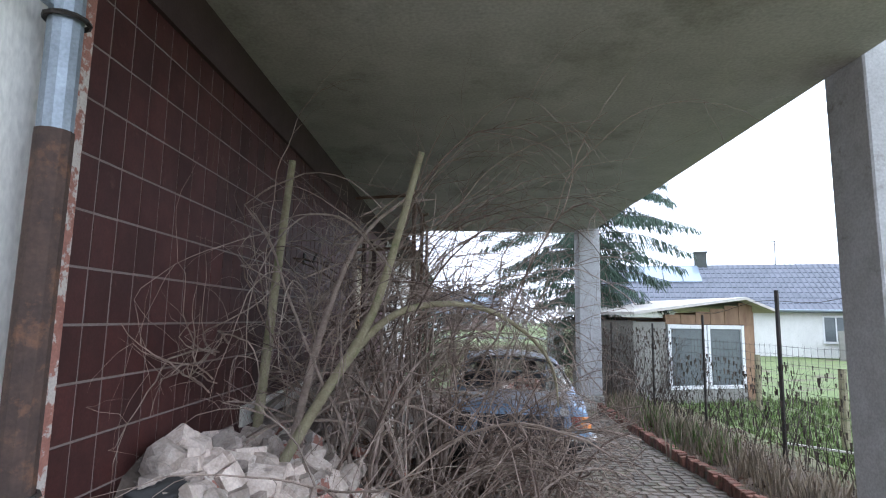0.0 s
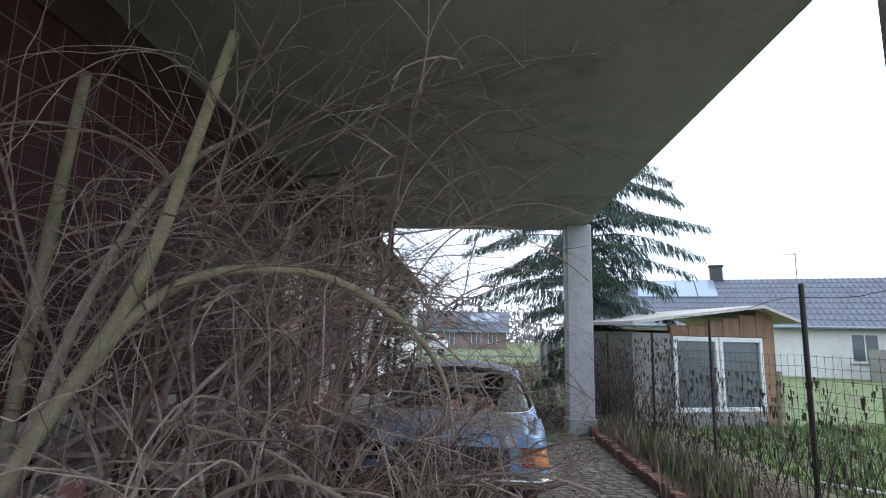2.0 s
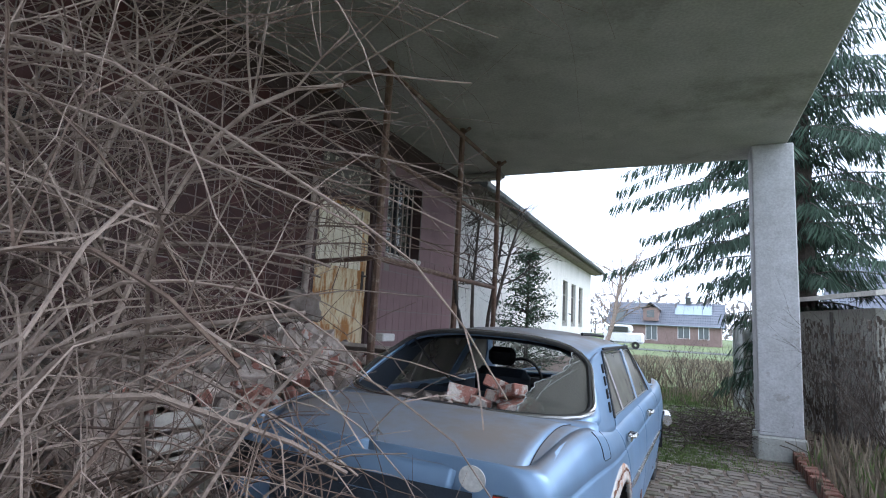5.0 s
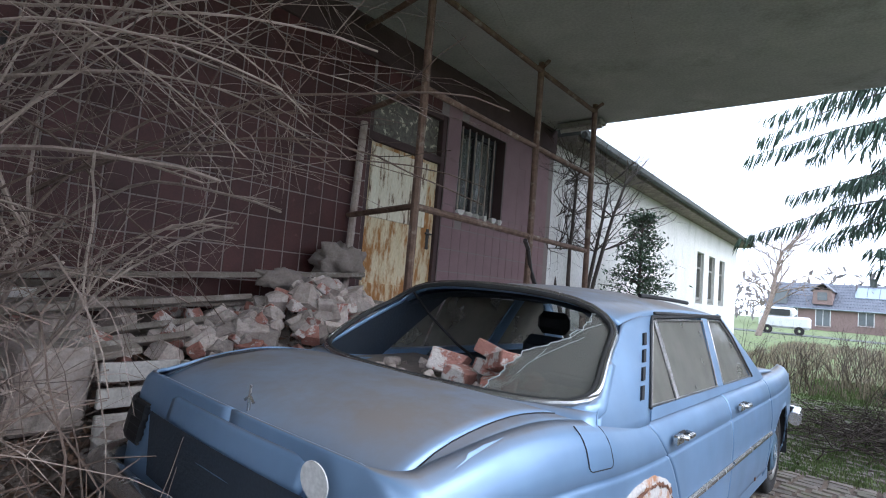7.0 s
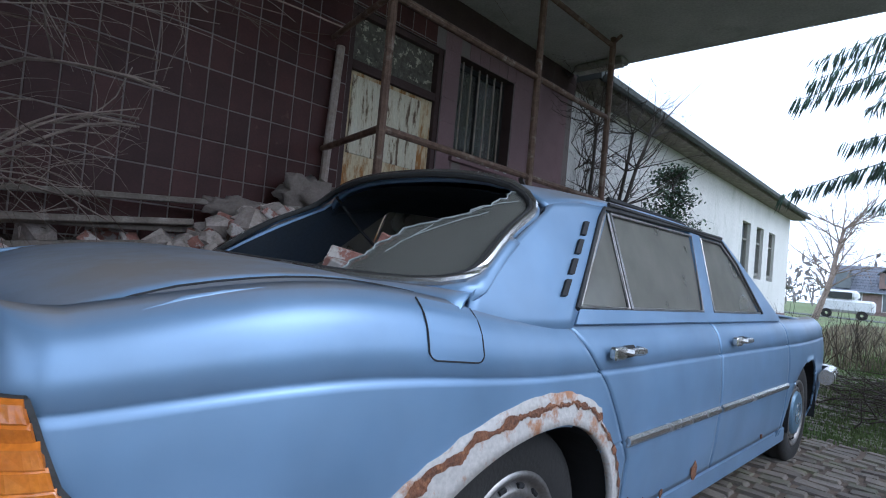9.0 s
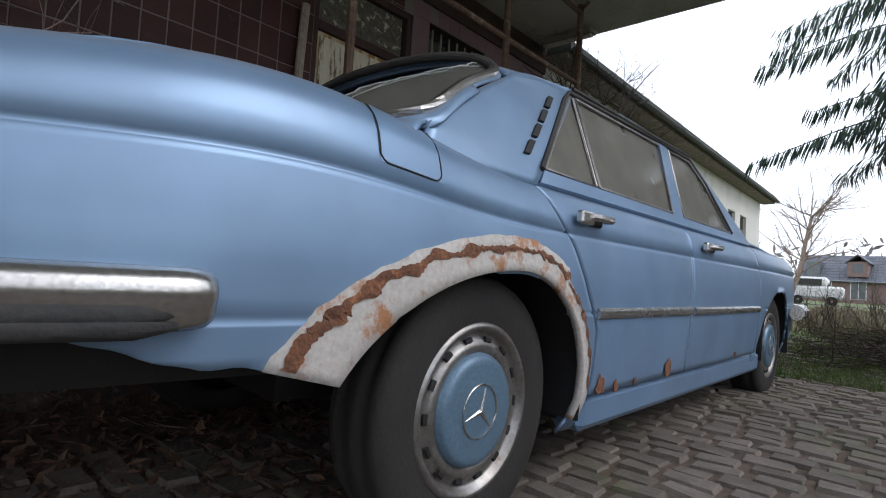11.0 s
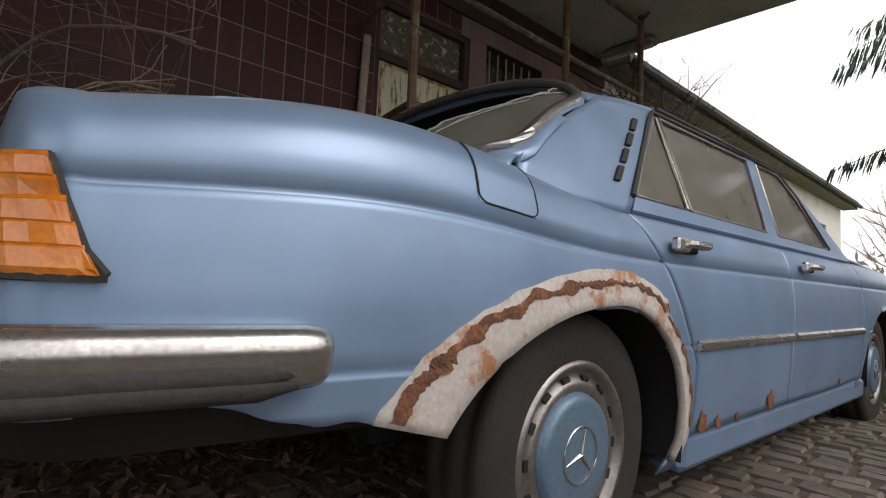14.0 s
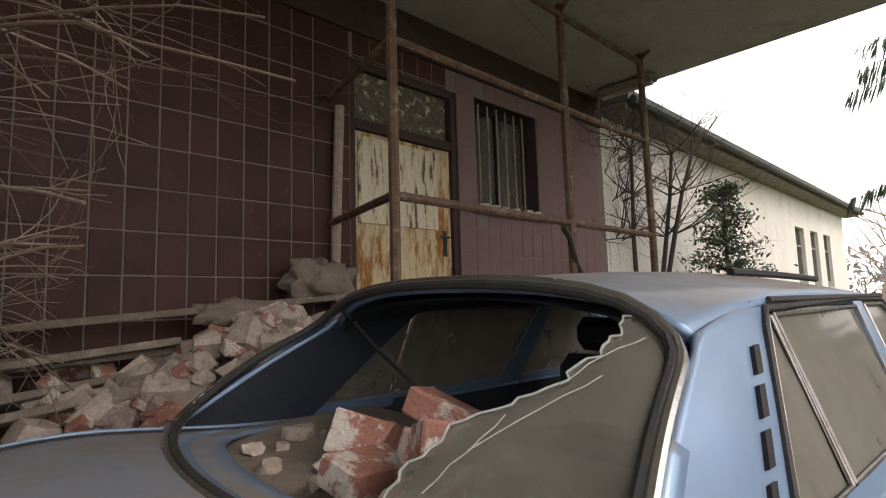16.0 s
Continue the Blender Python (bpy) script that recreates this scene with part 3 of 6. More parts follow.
# white building beyond the canopy, with low roof and narrow windows
white = thing("white_building", "long low building of white stained plaster with a dark flat roof", "building", kind="structure")
wb = wall_with_openings("wall_white", WX - 0.3, WX - 0.03, 5.1, 18.9, 0, 3.54, [(13.6, 14.35, 1.45, 2.85), (14.95, 15.7, 1.45, 2.85), (16.3, 17.05, 1.45, 2.85)], "plaster", "white stained plaster wall")
del wb["category"]
wb.parent = white
part("end_wall", boxed(WX - 9, WX - 0.3, 18.6, 18.9, 0, 3.6), "plaster", white)
part("plinth", boxed(WX - 0.03, WX - 0.01, 5.12, 18.92, 0, 0.55), "hazed_red_wall", white, "red plinth")
rf = part("roof", (lambda: (lambda bm: (box(bm, WX - 9.2, WX + 0.38, 5.12, 19.25, 3.62, 3.76), bm)[1])(bmesh.new()))(), "roof_dark", white, "dark bitumen roof with overhanging eave")
part("gutter", tube([(WX + 0.42, 5.15, 3.62), (WX + 0.42, 19.25, 3.62)], 0.055, 8), "roof_dark", white)
part("soffit", boxed(WX - 0.03, WX + 0.34, 5.12, 19.2, 3.54, 3.617), "wood", white)
for y0 in (13.6, 14.95, 16.3):
    w = part("window", boxed(WX - 0.2, WX - 0.17, y0, y0 + 0.75, 1.55, 2.95), "pane_grey", white)
    for a, b, c, d in ((y0, y0 + 0.06, 1.55, 2.95), (y0 + 0.69, y0 + 0.75, 1.55, 2.95), (y0 + 0.06, y0 + 0.69, 1.55, 1.62), (y0 + 0.06, y0 + 0.69, 2.88, 2.95), (y0 + 0.06, y0 + 0.69, 2.4, 2.45)):
        part("window_frame", boxed(WX - 0.17, WX - 0.1, a, b, c, d), "shed_grey", w)

# near end of the tiled wall: white pilaster with rain pipe
tagged(part("wall_pilaster", boxed(WX - 0.35, WX - 0.05, -12.0, -4.66, 0, CEIL + 1.2), "plaster"), "white stained plaster wall beside the tiles", "wall", kind="structure")


# ---- the car ----
car = thing("car", "abandoned dusty blue sedan with broken rear window and rusted arches", "car")
HUB_R = (0.0, 0.30)      # centre of the rear wheel opening
AXLE_R = (-0.045, 0.312)
HUB_F = (2.80, 0.30)
ARCH = 0.335


def arch_scale(dy):
    """The rear wheel's opening reaches further back than forward."""
    return 0.335 / (0.335 if dy > 0 else 0.53)


def half_width(y):
    w = 0.885
    if y < -0.25:
        w -= 0.085 * ((-0.25 - y) / 0.8) ** 2
    if y > 2.3:
        w -= 0.075 * ((y - 2.3) / 1.2) ** 2
    return w


PROF = [(0.20, -0.075), (0.24, -0.045), (0.30, -0.022), (0.40, -0.008), (0.525, 0.0), (0.532, -0.006), (0.539, 0.0), (0.62, 0.001), (0.68, -0.004), (0.730, -0.012), (0.735, -0.025),
        (0.740, -0.016), (0.78, -0.026), (0.81, -0.038), (0.835, -0.058), (0.853, -0.088), (0.862, -0.125)]


def prof(z):
    for (z0, a), (z1, b) in zip(PROF, PROF[1:]):
        if z <= z1:
            return a + (b - a) * (z - z0) / (z1 - z0)
    return PROF[-1][1]


def rise(y):
    """How far the shoulder stands over its height at the rear wheel."""
    return 0.066 * math.exp(-((y + 0.6) / 0.42) ** 2)


def drop(y, z):
    """How far the top edge falls towards the tail."""
    return 0.02 * max(0.0, (-0.45 - y) / 0.5) ** 1.5 * max(0.0, min(1.0, (z - 0.77) / 0.09))


def side_x(y, z):
    return half_width(y) + prof(z)


def door_edge(z):
    if z < 0.48:
        return 0.40
    if z < 0.70:
        return 0.40 - 0.15 * (z - 0.48) / 0.22
    return 0.25 - 0.15 * (z - 0.70) / 0.16


def side_y(s, z):
    return s + (door_edge(z) - 0.30) * math.exp(-((s - 0.30) / 0.30) ** 2)


def low_edge(y):
    """Ragged lower edge of the quarter behind the wheel."""
    return 0.445 + 0.06 * max(0.0, min(1.0, (-0.70 - y) / 0.22)) + 0.02 * min(1, (-0.36 - y) / 0.3) + 0.006 * math.sin(y * 23) * math.sin(y * 9) + 0.004 * math.sin(y * 61) * math.sin(y * 13)


GAP = 0.005
CUTS = (0.30, 1.17, 2.22)
ZS = sorted({p[0] for p in PROF} | set(span(0.20, 0.72, 27)))


def side_panel(s0, s1, z0, sgn, n, lip=0.0):
    ss = span(s0 + (GAP if s0 in CUTS else 0), s1 - (GAP if s1 in CUTS else 0), n)
    zs = [z for z in ZS if z >= z0 - 1e-6]
    verts = []
    for s in ss:
        for z in zs:
            y = side_y(s, z)
            zz = z + rise(y) * max(0, (z - 0.55) / 0.31) - drop(y, z)
            for hy, hz in (HUB_R, HUB_F):
                dy, dz = y - hy, zz - hz
                k = arch_scale(dy)
                r = math.hypot(dy * k, dz)
                if abs(r - ARCH) < 0.016 and dz > -0.1:
                    y, zz = hy + dy * ARCH / r, hz + dz * ARCH / r
            if y < -0.36 and zz < low_edge(y):
                zz = low_edge(y)
            verts.append((sgn * side_x(y, z), y, zz))
    nz, faces = len(zs), []
    for i in range(len(ss) - 1):
        for j in range(nz - 1):
            q = (i * nz + j, (i + 1) * nz + j, (i + 1) * nz + j + 1, i * nz + j + 1)
            cy, cz = sum(verts[k][1] for k in q) / 4, sum(verts[k][2] for k in q) / 4
            if max(verts[k][2] for k in q) - min(verts[k][2] for k in q) < 1e-5:
                continue
            if min(math.hypot((cy - h[0]) * arch_scale(cy - h[0]), cz - h[1]) for h in (HUB_R, HUB_F)) < ARCH - 0.002:
                continue
            faces.append(q if sgn > 0 else q[::-1])
    return verts, faces


for sgn in (1, -1):
    d = smooth(thick(part("rear_door", side_panel(0.30, 1.17, 0.30, sgn, 50), "paint", car), 0.012))
    d2 = smooth(thick(part("front_door", side_panel(1.17, 2.22, 0.30, sgn, 44), "paint", car), 0.012))
    smooth(thick(part("front_wing", side_panel(2.22, 3.46, 0.22, sgn, 72), "paint", car), 0.012))
    part("sill", boxed(sgn * 0.72, sgn * 0.845, 0.40, 2.42, 0.19, 0.293, 0.02), "paint", car)
    # door handles, rubbing strips
    for dd, y0 in ((d, 0.255), (d2, 1.29)):
        h = part("door_handle", boxed(sgn * 0.868, sgn * 0.895, y0, y0 + 0.07, 0.765, 0.80, 0.006), "chrome", dd, "chrome handle with black grip")
        part("grip", tube([(sgn * 0.875, y0 + 0.06, 0.787), (sgn * 0.905, y0 + 0.075, 0.787), (sgn * 0.905, y0 + 0.15, 0.787), (sgn * 0.872, y0 + 0.165, 0.787)], 0.011, 6), "chrome", dd)
        part("grip_shell", boxed(sgn * 0.862, sgn * 0.876, y0 + 0.075, y0 + 0.15, 0.765, 0.80, 0.006), "black", dd)
    for dd, a, b in ((d, 0.385, 1.155), (d2, 1.185, 2.20)):
        part("rubbing_strip", tube([(sgn * (side_x(y, 0.53) + 0.004), y, 0.530) for y in span(a, b, 12)], 0.016, 8), "chrome", dd, "dull metal rubbing strip")

# rear corner, tail panel
def tail_ring(a, z):
    """a from 0, at the end of the side, to 1, the middle of the tail."""
    zz = z + rise(-0.97) * max(0, (z - 0.55) / 0.31) - drop(-0.97, z)
    w0 = half_width(-0.97) + prof(z)
    lean = 0.05 * max(0, (zz - 0.5) / 0.36)
    if a < 0.35:
        w = a / 0.35 * math.pi / 2
        return (w0 - 0.11 * (1 - math.cos(w)), -0.97 - (0.10 - lean * 0.6) * math.sin(w), zz)
    return ((w0 - 0.11) * (1 - (a - 0.35) / 0.65), -1.07 + lean * 0.6 - 0.012 * math.sin((a - 0.35) / 0.65 * math.pi / 2), zz)


AS = span(0, 0.35, 9) + span(0.4, 1, 10)
for sgn in (1, -1):
    qv, qf = side_panel(-0.97, 0.30, 0.20, sgn, 86)
    v, f = grid(tail_ring, AS, [z for z in ZS if z >= 0.50])
    n0 = len(qv)
    bm = bmesh.new()
    vs = [bm.verts.new(p) for p in qv + [(sgn * a, b, c) for a, b, c in v]]
    for q in qf + [tuple(n0 + k for k in (q if sgn < 0 else q[::-1])) for q in f]:
        bm.faces.new([vs[k] for k in q])
    bmesh.ops.delete(bm, geom=[w for w in bm.verts if not w.link_faces], context="VERTS")
    bmesh.ops.remove_doubles(bm, verts=bm.verts[:], dist=0.0012)
    smooth(thick(part("rear_quarter", bm, "paint", car), 0.012))
    # tail lamp: ribbed amber corner, red towards the middle
    lz = []
    for k in range(5):
        z0 = 0.610 + 0.024 * k
        lz += [z0, z0 + 0.005, z0 + 0.019, z0 + 0.0228]

    def lamp(a, z):
        k = ((z - 0.610) / 0.024) % 1
        out = 0.012 + (0.003 if 0.12 < k < 0.85 else 0.0)
        a0 = -0.012 + 0.115 * (z - 0.610) / 0.12
        if a < 0.35:
            a = a0 + (a + 0.052) * (0.35 - a0) / 0.402
        x, y, zz = tail_ring(max(a, 0), z + 0.05)
        if a < 0:
            y -= a
            x = side_x(y, z)
        n = Vector((1, 0, 0)).lerp(Vector((0, -1, 0)), min(max(a, 0) / 0.35, 1)).normalized()
        return (sgn * (x + n.x * out), y + n.y * out, 0.712 + (z - 0.67) * 0.98)
    v, f = grid(lamp, [-0.052, -0.04, -0.02, 0, 0.06, 0.12, 0.18, 0.24, 0.3, 0.35], lz)
    tl = smooth(thick(part("tail_lamp", (v, f), "amber" if sgn > 0 else "rubber", car, "ribbed amber and red lamp" if sgn > 0 else "dark empty lamp housing"), 0.02, 0), False)
    v, f = grid(lamp, [0.352, 0.40, 0.45], lz)
    thick(part("red_lens" if sgn > 0 else "lamp_back", (v, f), "redlens" if sgn > 0 else "black", tl), 0.02, 0)
    v, f = tube([lamp(a, 0.732) for a in span(-0.052, 0.45, 16)], 0.006, 5)
    tube([lamp(-0.053, z) for z in span(0.606, 0.733, 6)], 0.006, 5, v, f)
    tube([lamp(a, 0.604) for a in span(-0.052, 0.45, 16)], 0.006, 5, v, f)
    part("lamp_seal", (v, f), "rubber", tl)
    for k in range(1, 5):
        part("lens_groove", tube([lamp(a, 0.610 + 0.024 * k + 0.0045) for a in span(-0.035, 0.44, 16)], 0.0022, 5), "groove", tl)

# boot lid and deck
def deck(u, v):
    """u across -1..1, v from the tail 0 to the rear window 1."""
    x = u * 0.752
    y = -1.045 + 0.68 * v + 0.19 * v * u * u + 0.30 * v ** 4 * abs(u) ** 8 + 0.05 * (1 - v) * u * u
    z = 0.860 + rise(y) - drop(y, 0.86) + 0.018 * (1 - abs(u) ** 3)
    if v < 0.25:
        z -= 0.038 * (1 - v / 0.25) ** 2
    return (x, y, z)


US = span(-1, 1, 29)
smooth(thick(part("deck", grid(lambda u, v: (deck(u, v)[0], deck(u, v)[1], deck(u, v)[2] - 0.003), US, span(0, 1.08, 17)), "paint", car), 0.01))
lid_us = span(-0.89, 0.89, 25)
lid = smooth(thick(part("boot_lid", grid(deck, lid_us, [0, 0.02, 0.04, 0.06] + span(0.1, 0.97, 13)), "paint", car, "dusty boot lid"), 0.012))
STX = 0.50
for sgn in (1, -1):
    part("lid_joint", tube([Vector(deck(sgn * 0.895, v)) + Vector((0, 0, -0.001)) for v in span(0.01, 0.97, 14)], 0.0019, 5), "black", lid)
def lid_back(u, w):
    x, y, z = deck(u, 0)
    return (x * (1 - 0.05 * w), y - 0.032 * math.sin(w * 1.2) - 0.004, z - 0.125 * w)
smooth(thick(part("lid_face", grid(lid_back, [k * 0.62 for k in lid_us], span(0, 1, 8)), "paint", lid), 0.012))
# shade under the lid, put in as a dark panel over the tail
part("plate_panel", grid(lambda u, w: (u * 0.50, -1.094 + 0.012 * u * u + 0.012 * w, 0.775 - 0.20 * w), span(-1, 1, 9), span(0, 1, 4)), "interior", car, "number plate panel coloured dark blue for the shade below the lid")
part("lid_lip", tube([Vector(lid_back(k * 0.62, 1)) + Vector((0, -0.004, 0)) for k in lid_us], 0.006, 6), "paint", lid)
stk = part("sticker", grid(lambda a, r: (STX + 0.055 * r * math.cos(a), -1.092 - 0.004 * r * math.sin(a), 0.822 + 0.042 * r * math.sin(a)), span(0, 2 * math.pi, 25), [0.001, 0.5, 1]), "white", lid, "blank white oval sticker")
thick(stk, 0.003, 1)
v, f = tube([(0, -1.0, 0.85), (0, -1.0, 0.895)], 0.005, 6)
for w in (90, 210, 330):
    tube([(0, -1.0, 0.90), (0.03 * math.cos(radians(w)), -1.0, 0.90 + 0.03 * math.sin(radians(w)))], 0.004, 5, v, f)
part("badge", (v, f), "chrome", lid, "small three-armed metal badge")
for u in (-0.5, 0.32):
    p = Vector(lid_back(u, 0.7))
    part("lettering", tube([p + Vector((-0.07, -0.012, 0)), p + Vector((0.07, -0.012, 0))], 0.006, 4), "chrome", lid, "worn metal trim mark")

# filler flap on the right quarter
def flap(s, w):
    y = -0.420 + 0.155 * s
    z = 0.852 - 0.092 * w
    return (side_x(y, z) + 0.0015, y, z + rise(y) * max(0, (z - 0.55) / 0.31) + 0.002)
fl = smooth(part("filler_flap", grid(flap, span(1, 0, 8), span(0, 1, 12)), "paint", car))
pts = [flap(0, w) for w in span(0, 0.9, 8)] + [flap(s, 1) for s in span(0.08, 0.92, 6)] + [flap(1, w) for w in span(0.9, 0, 8)]
part("flap_joint", tube(soften(pts), 0.0019, 5), "black", fl)

# rusted arch over the rear wheels
for sgn in (1, -1):
    def band(w, r):
        y, z = HUB_R[0] + r * math.cos(w) / arch_scale(math.cos(w)), HUB_R[1] + r * math.sin(w)
        flare = 0.010 * (1 - (r - ARCH) / 0.09)
        return (sgn * (side_x(y, max(z, 0.21)) + 0.003 + flare), y, z)
    ws = span(radians(-10), radians(158), 60)
    rnd = random.Random(4)
    jag = [0.074 + rnd.uniform(-0.003, 0.003) for _ in ws]
    verts, faces = [], []
    for i, w in enumerate(ws):
        narrow = 0.62 if math.cos(w) > 0.55 else 1.0 + 0.25 * max(0, -math.cos(w)) ** 2
        for k in span(0, 1, 5):
            verts.append(band(w, ARCH - 0.004 + (jag[i] * narrow) * k))
    for i in range(len(ws) - 1):
        for j in range(4):
            q = (i * 5 + j, (i + 1) * 5 + j, (i + 1) * 5 + j + 1, i * 5 + j + 1)
            faces.append(q if sgn < 0 else q[::-1])
    ar = smooth(thick(part("arch_filler", (verts, faces), "filler", car, "pale filler round the wheel arch"), 0.02, -1))
    # strip of flaking rust
    verts, faces = [], []
    ws2 = span(radians(4), radians(157), 240)
    for i, w in enumerate(ws2):
        c = 0.050 + 0.007 * math.sin(w * 3) + 0.012 * noise.noise((w * 9, 1, 0)) + 0.003 * noise.noise((w * 31, 2, 0))
        c *= 0.66 if math.cos(w) > 0.55 else 1.0 + 0.2 * max(0, -math.cos(w)) ** 2
        h = 0.0015 + 0.009 * abs(noise.noise((w * 37, 3, 0))) + 0.016 * max(0.0, noise.noise((w * 13, 7, 0)) + 0.12) + 0.006 * max(0, -math.cos(w))
        for k in (-1, 0, 1):
            x, y, z = band(w, ARCH + c + k * h)
            verts.append((x + sgn * (0.004 if k == 0 else 0.0025), y, z))
    for i in range(len(ws2) - 1):
        for j in range(2):
            q = (i * 3 + j, (i + 1) * 3 + j, (i + 1) * 3 + j + 1, i * 3 + j + 1)
            faces.append(q if sgn < 0 else q[::-1])
    part("rust_strip", (verts, faces), "rust", ar, "flaking brown rust")
    part("arch_lining", grid(lambda w, o: (sgn * (0.45 + 0.42 * o), HUB_R[0] + (ARCH + 0.01) * math.cos(w) / arch_scale(math.cos(w)), HUB_R[1] + (ARCH + 0.01) * math.sin(w)), span(radians(-10), radians(156), 24), [0, 0.5, 1]), "black", car)
    part("arch_lining", grid(lambda w, o: (sgn * (0.45 + 0.40 * o), HUB_F[0] + (ARCH + 0.01) * math.cos(w), HUB_F[1] + (ARCH + 0.01) * math.sin(w)), span(radians(-10), radians(190), 24), [0, 0.5, 1]), "black", car)

# lower rust on the sill, small drilled hole
rnd = random.Random(3)
for y, z, s in ((0.46, 0.325, 0.035), (0.98, 0.335, 0.035), (0.56, 0.315, 0.02), (0.70, 0.312, 0.014), (1.85, 0.32, 0.02)):
    ring = [(side_x(y, z) + 0.0045, y + s * rnd.uniform(0.5, 1) * math.cos(w), z + s * 1.2 * rnd.uniform(0.4, 1) * math.sin(w)) for w in span(0, 5.6, 9)]
    thick(part("rust_spot", (ring, [tuple(range(9))]), "rust", car, "rust blister above the sill"), 0.003, 1)
part("drilled_hole", tube([(0.850, -0.455, 0.562), (side_x(-0.455, 0.562) + 0.0025, -0.455, 0.562)], 0.009, 10), "black", car)

# bumper: chrome bar with rubber insert, round both rear corners
def bumper_path(a, z):
    if a < 0:
        y = -0.97 - a
        return Vector((half_width(y) + 0.022, y, z)), Vector((1, 0, 0))
    if a < 0.35:
        w = a / 0.35 * math.pi / 2
        return Vector((half_width(-0.97) - 0.11 + 0.135 * math.cos(w) , -0.97 - 0.16 * math.sin(w), z)), Vector((math.cos(w), -math.sin(w), 0))
    t = (a - 0.35) / 0.65
    return Vector(((half_width(-0.97) - 0.11) * (1 - t), -1.13 - 0.02 * t, z)), Vector((0, -1, 0))


BP = [(-0.03, 0.045), (0.0, 0.070), (0.022, 0.076), (0.042, 0.066), (0.054, 0.042), (0.056, 0.012), (0.048, -0.008), (0.044, -0.040), (0.022, -0.066), (-0.03, -0.066)]
for sgn in (1, -1):
    verts, faces = [], []
    steps = [-0.27, -0.264, -0.254, -0.24] + span(-0.22, 0, 9) + span(0.04, 0.35, 8) + span(0.45, 1, 6)
    for i, a in enumerate(steps):
        p, nrm = bumper_path(a, 0.560)
        k = 1.0 if i > 3 else (0.1, 0.5, 0.78, 0.93)[i]
        for o, h in BP:
            q = p + nrm * o * k + Vector((0, 0, 0.56 * h * (0.45 + 0.55 * k)))
            verts.append((sgn * q.x, q.y, q.z))
    nb = len(BP)
    for i in range(len(steps) - 1):
        for j in range(nb):
            j2 = (j + 1) % nb
            q = (i * nb + j, i * nb + j2, (i + 1) * nb + j2, (i + 1) * nb + j)
            faces.append(q if sgn > 0 else q[::-1])
    faces.append(tuple(range(nb)))
    bp = smooth(part("rear_bumper", (verts, faces), "chrome", car, "dull chrome bumper with black rubber strip"))
    rub = []
    for a in span(-0.215, 1, 26):
        p, nrm = bumper_path(a, 0.545)
        q = p + nrm * 0.040
        rub.append((sgn * q.x, q.y, q.z))
    v, f = [], []
    for dz in (-0.014, 0.0):
        tube([(x, y, z + dz) for x, y, z in rub], [0.004] + [0.016] * 25, 8, v, f)
    smooth(part("rubber_strip", (v, f), "rubber", bp))
    # black strip stands for the blue body lying in the bumper's shadow
    part("valance", grid(lambda a, w: (lambda r: (sgn * r[0] * (0.985 - 0.05 * w), r[1] + 0.012 + 0.03 * w, 0.515 - 0.075 * w))(tail_ring(a, 0.4) if a >= 0 else (half_width(-0.97 - a) - 0.01, -0.97 - a, 0.4)), span(-0.5, -0.05, 8) + AS, span(0, 1, 4)), "black", car)

# greenhouse: pillars, roof, panes
BELT, RAIL = 0.875, 1.215
def gx(z):
    return 0.810 - 0.42 * (z - BELT) - 0.14 * (z - BELT) ** 2


def flat_panel(name, poly, sgn, material, out=0.0, t=0.02, parent=None, label=""):
    """A polygon of (y, z) laid on the slope of the side windows."""
    bm = bmesh.new()
    vs = [bm.verts.new((sgn * (gx(z) + out), y, z)) for y, z in poly]
    bm.faces.new(vs if sgn > 0 else vs[::-1])
    bmesh.ops.triangulate(bm, faces=bm.faces[:])
    bmesh.ops.subdivide_edges(bm, edges=bm.edges[:], cuts=2, use_grid_fill=True)
    for v in bm.verts:
        v.co.x = sgn * (gx(v.co.z) + out)
    ob = part(name, bm, material, parent or car, label)
    return thick(ob, t)


def rear_glass(u, v):
    b = Vector((u * 0.785, -0.415 + 0.165 * u * u, 0.918 - 0.008 * u * u))
    t = Vector((u * 0.660, 0.120 + 0.05 * u * u, 1.262 - 0.060 * abs(u) ** 2.4 - 0.045 * abs(u) ** 9))
    p = b.lerp(t, v)
    return p + Vector((0, -0.02, 0.02)) * math.sin(math.pi * v)


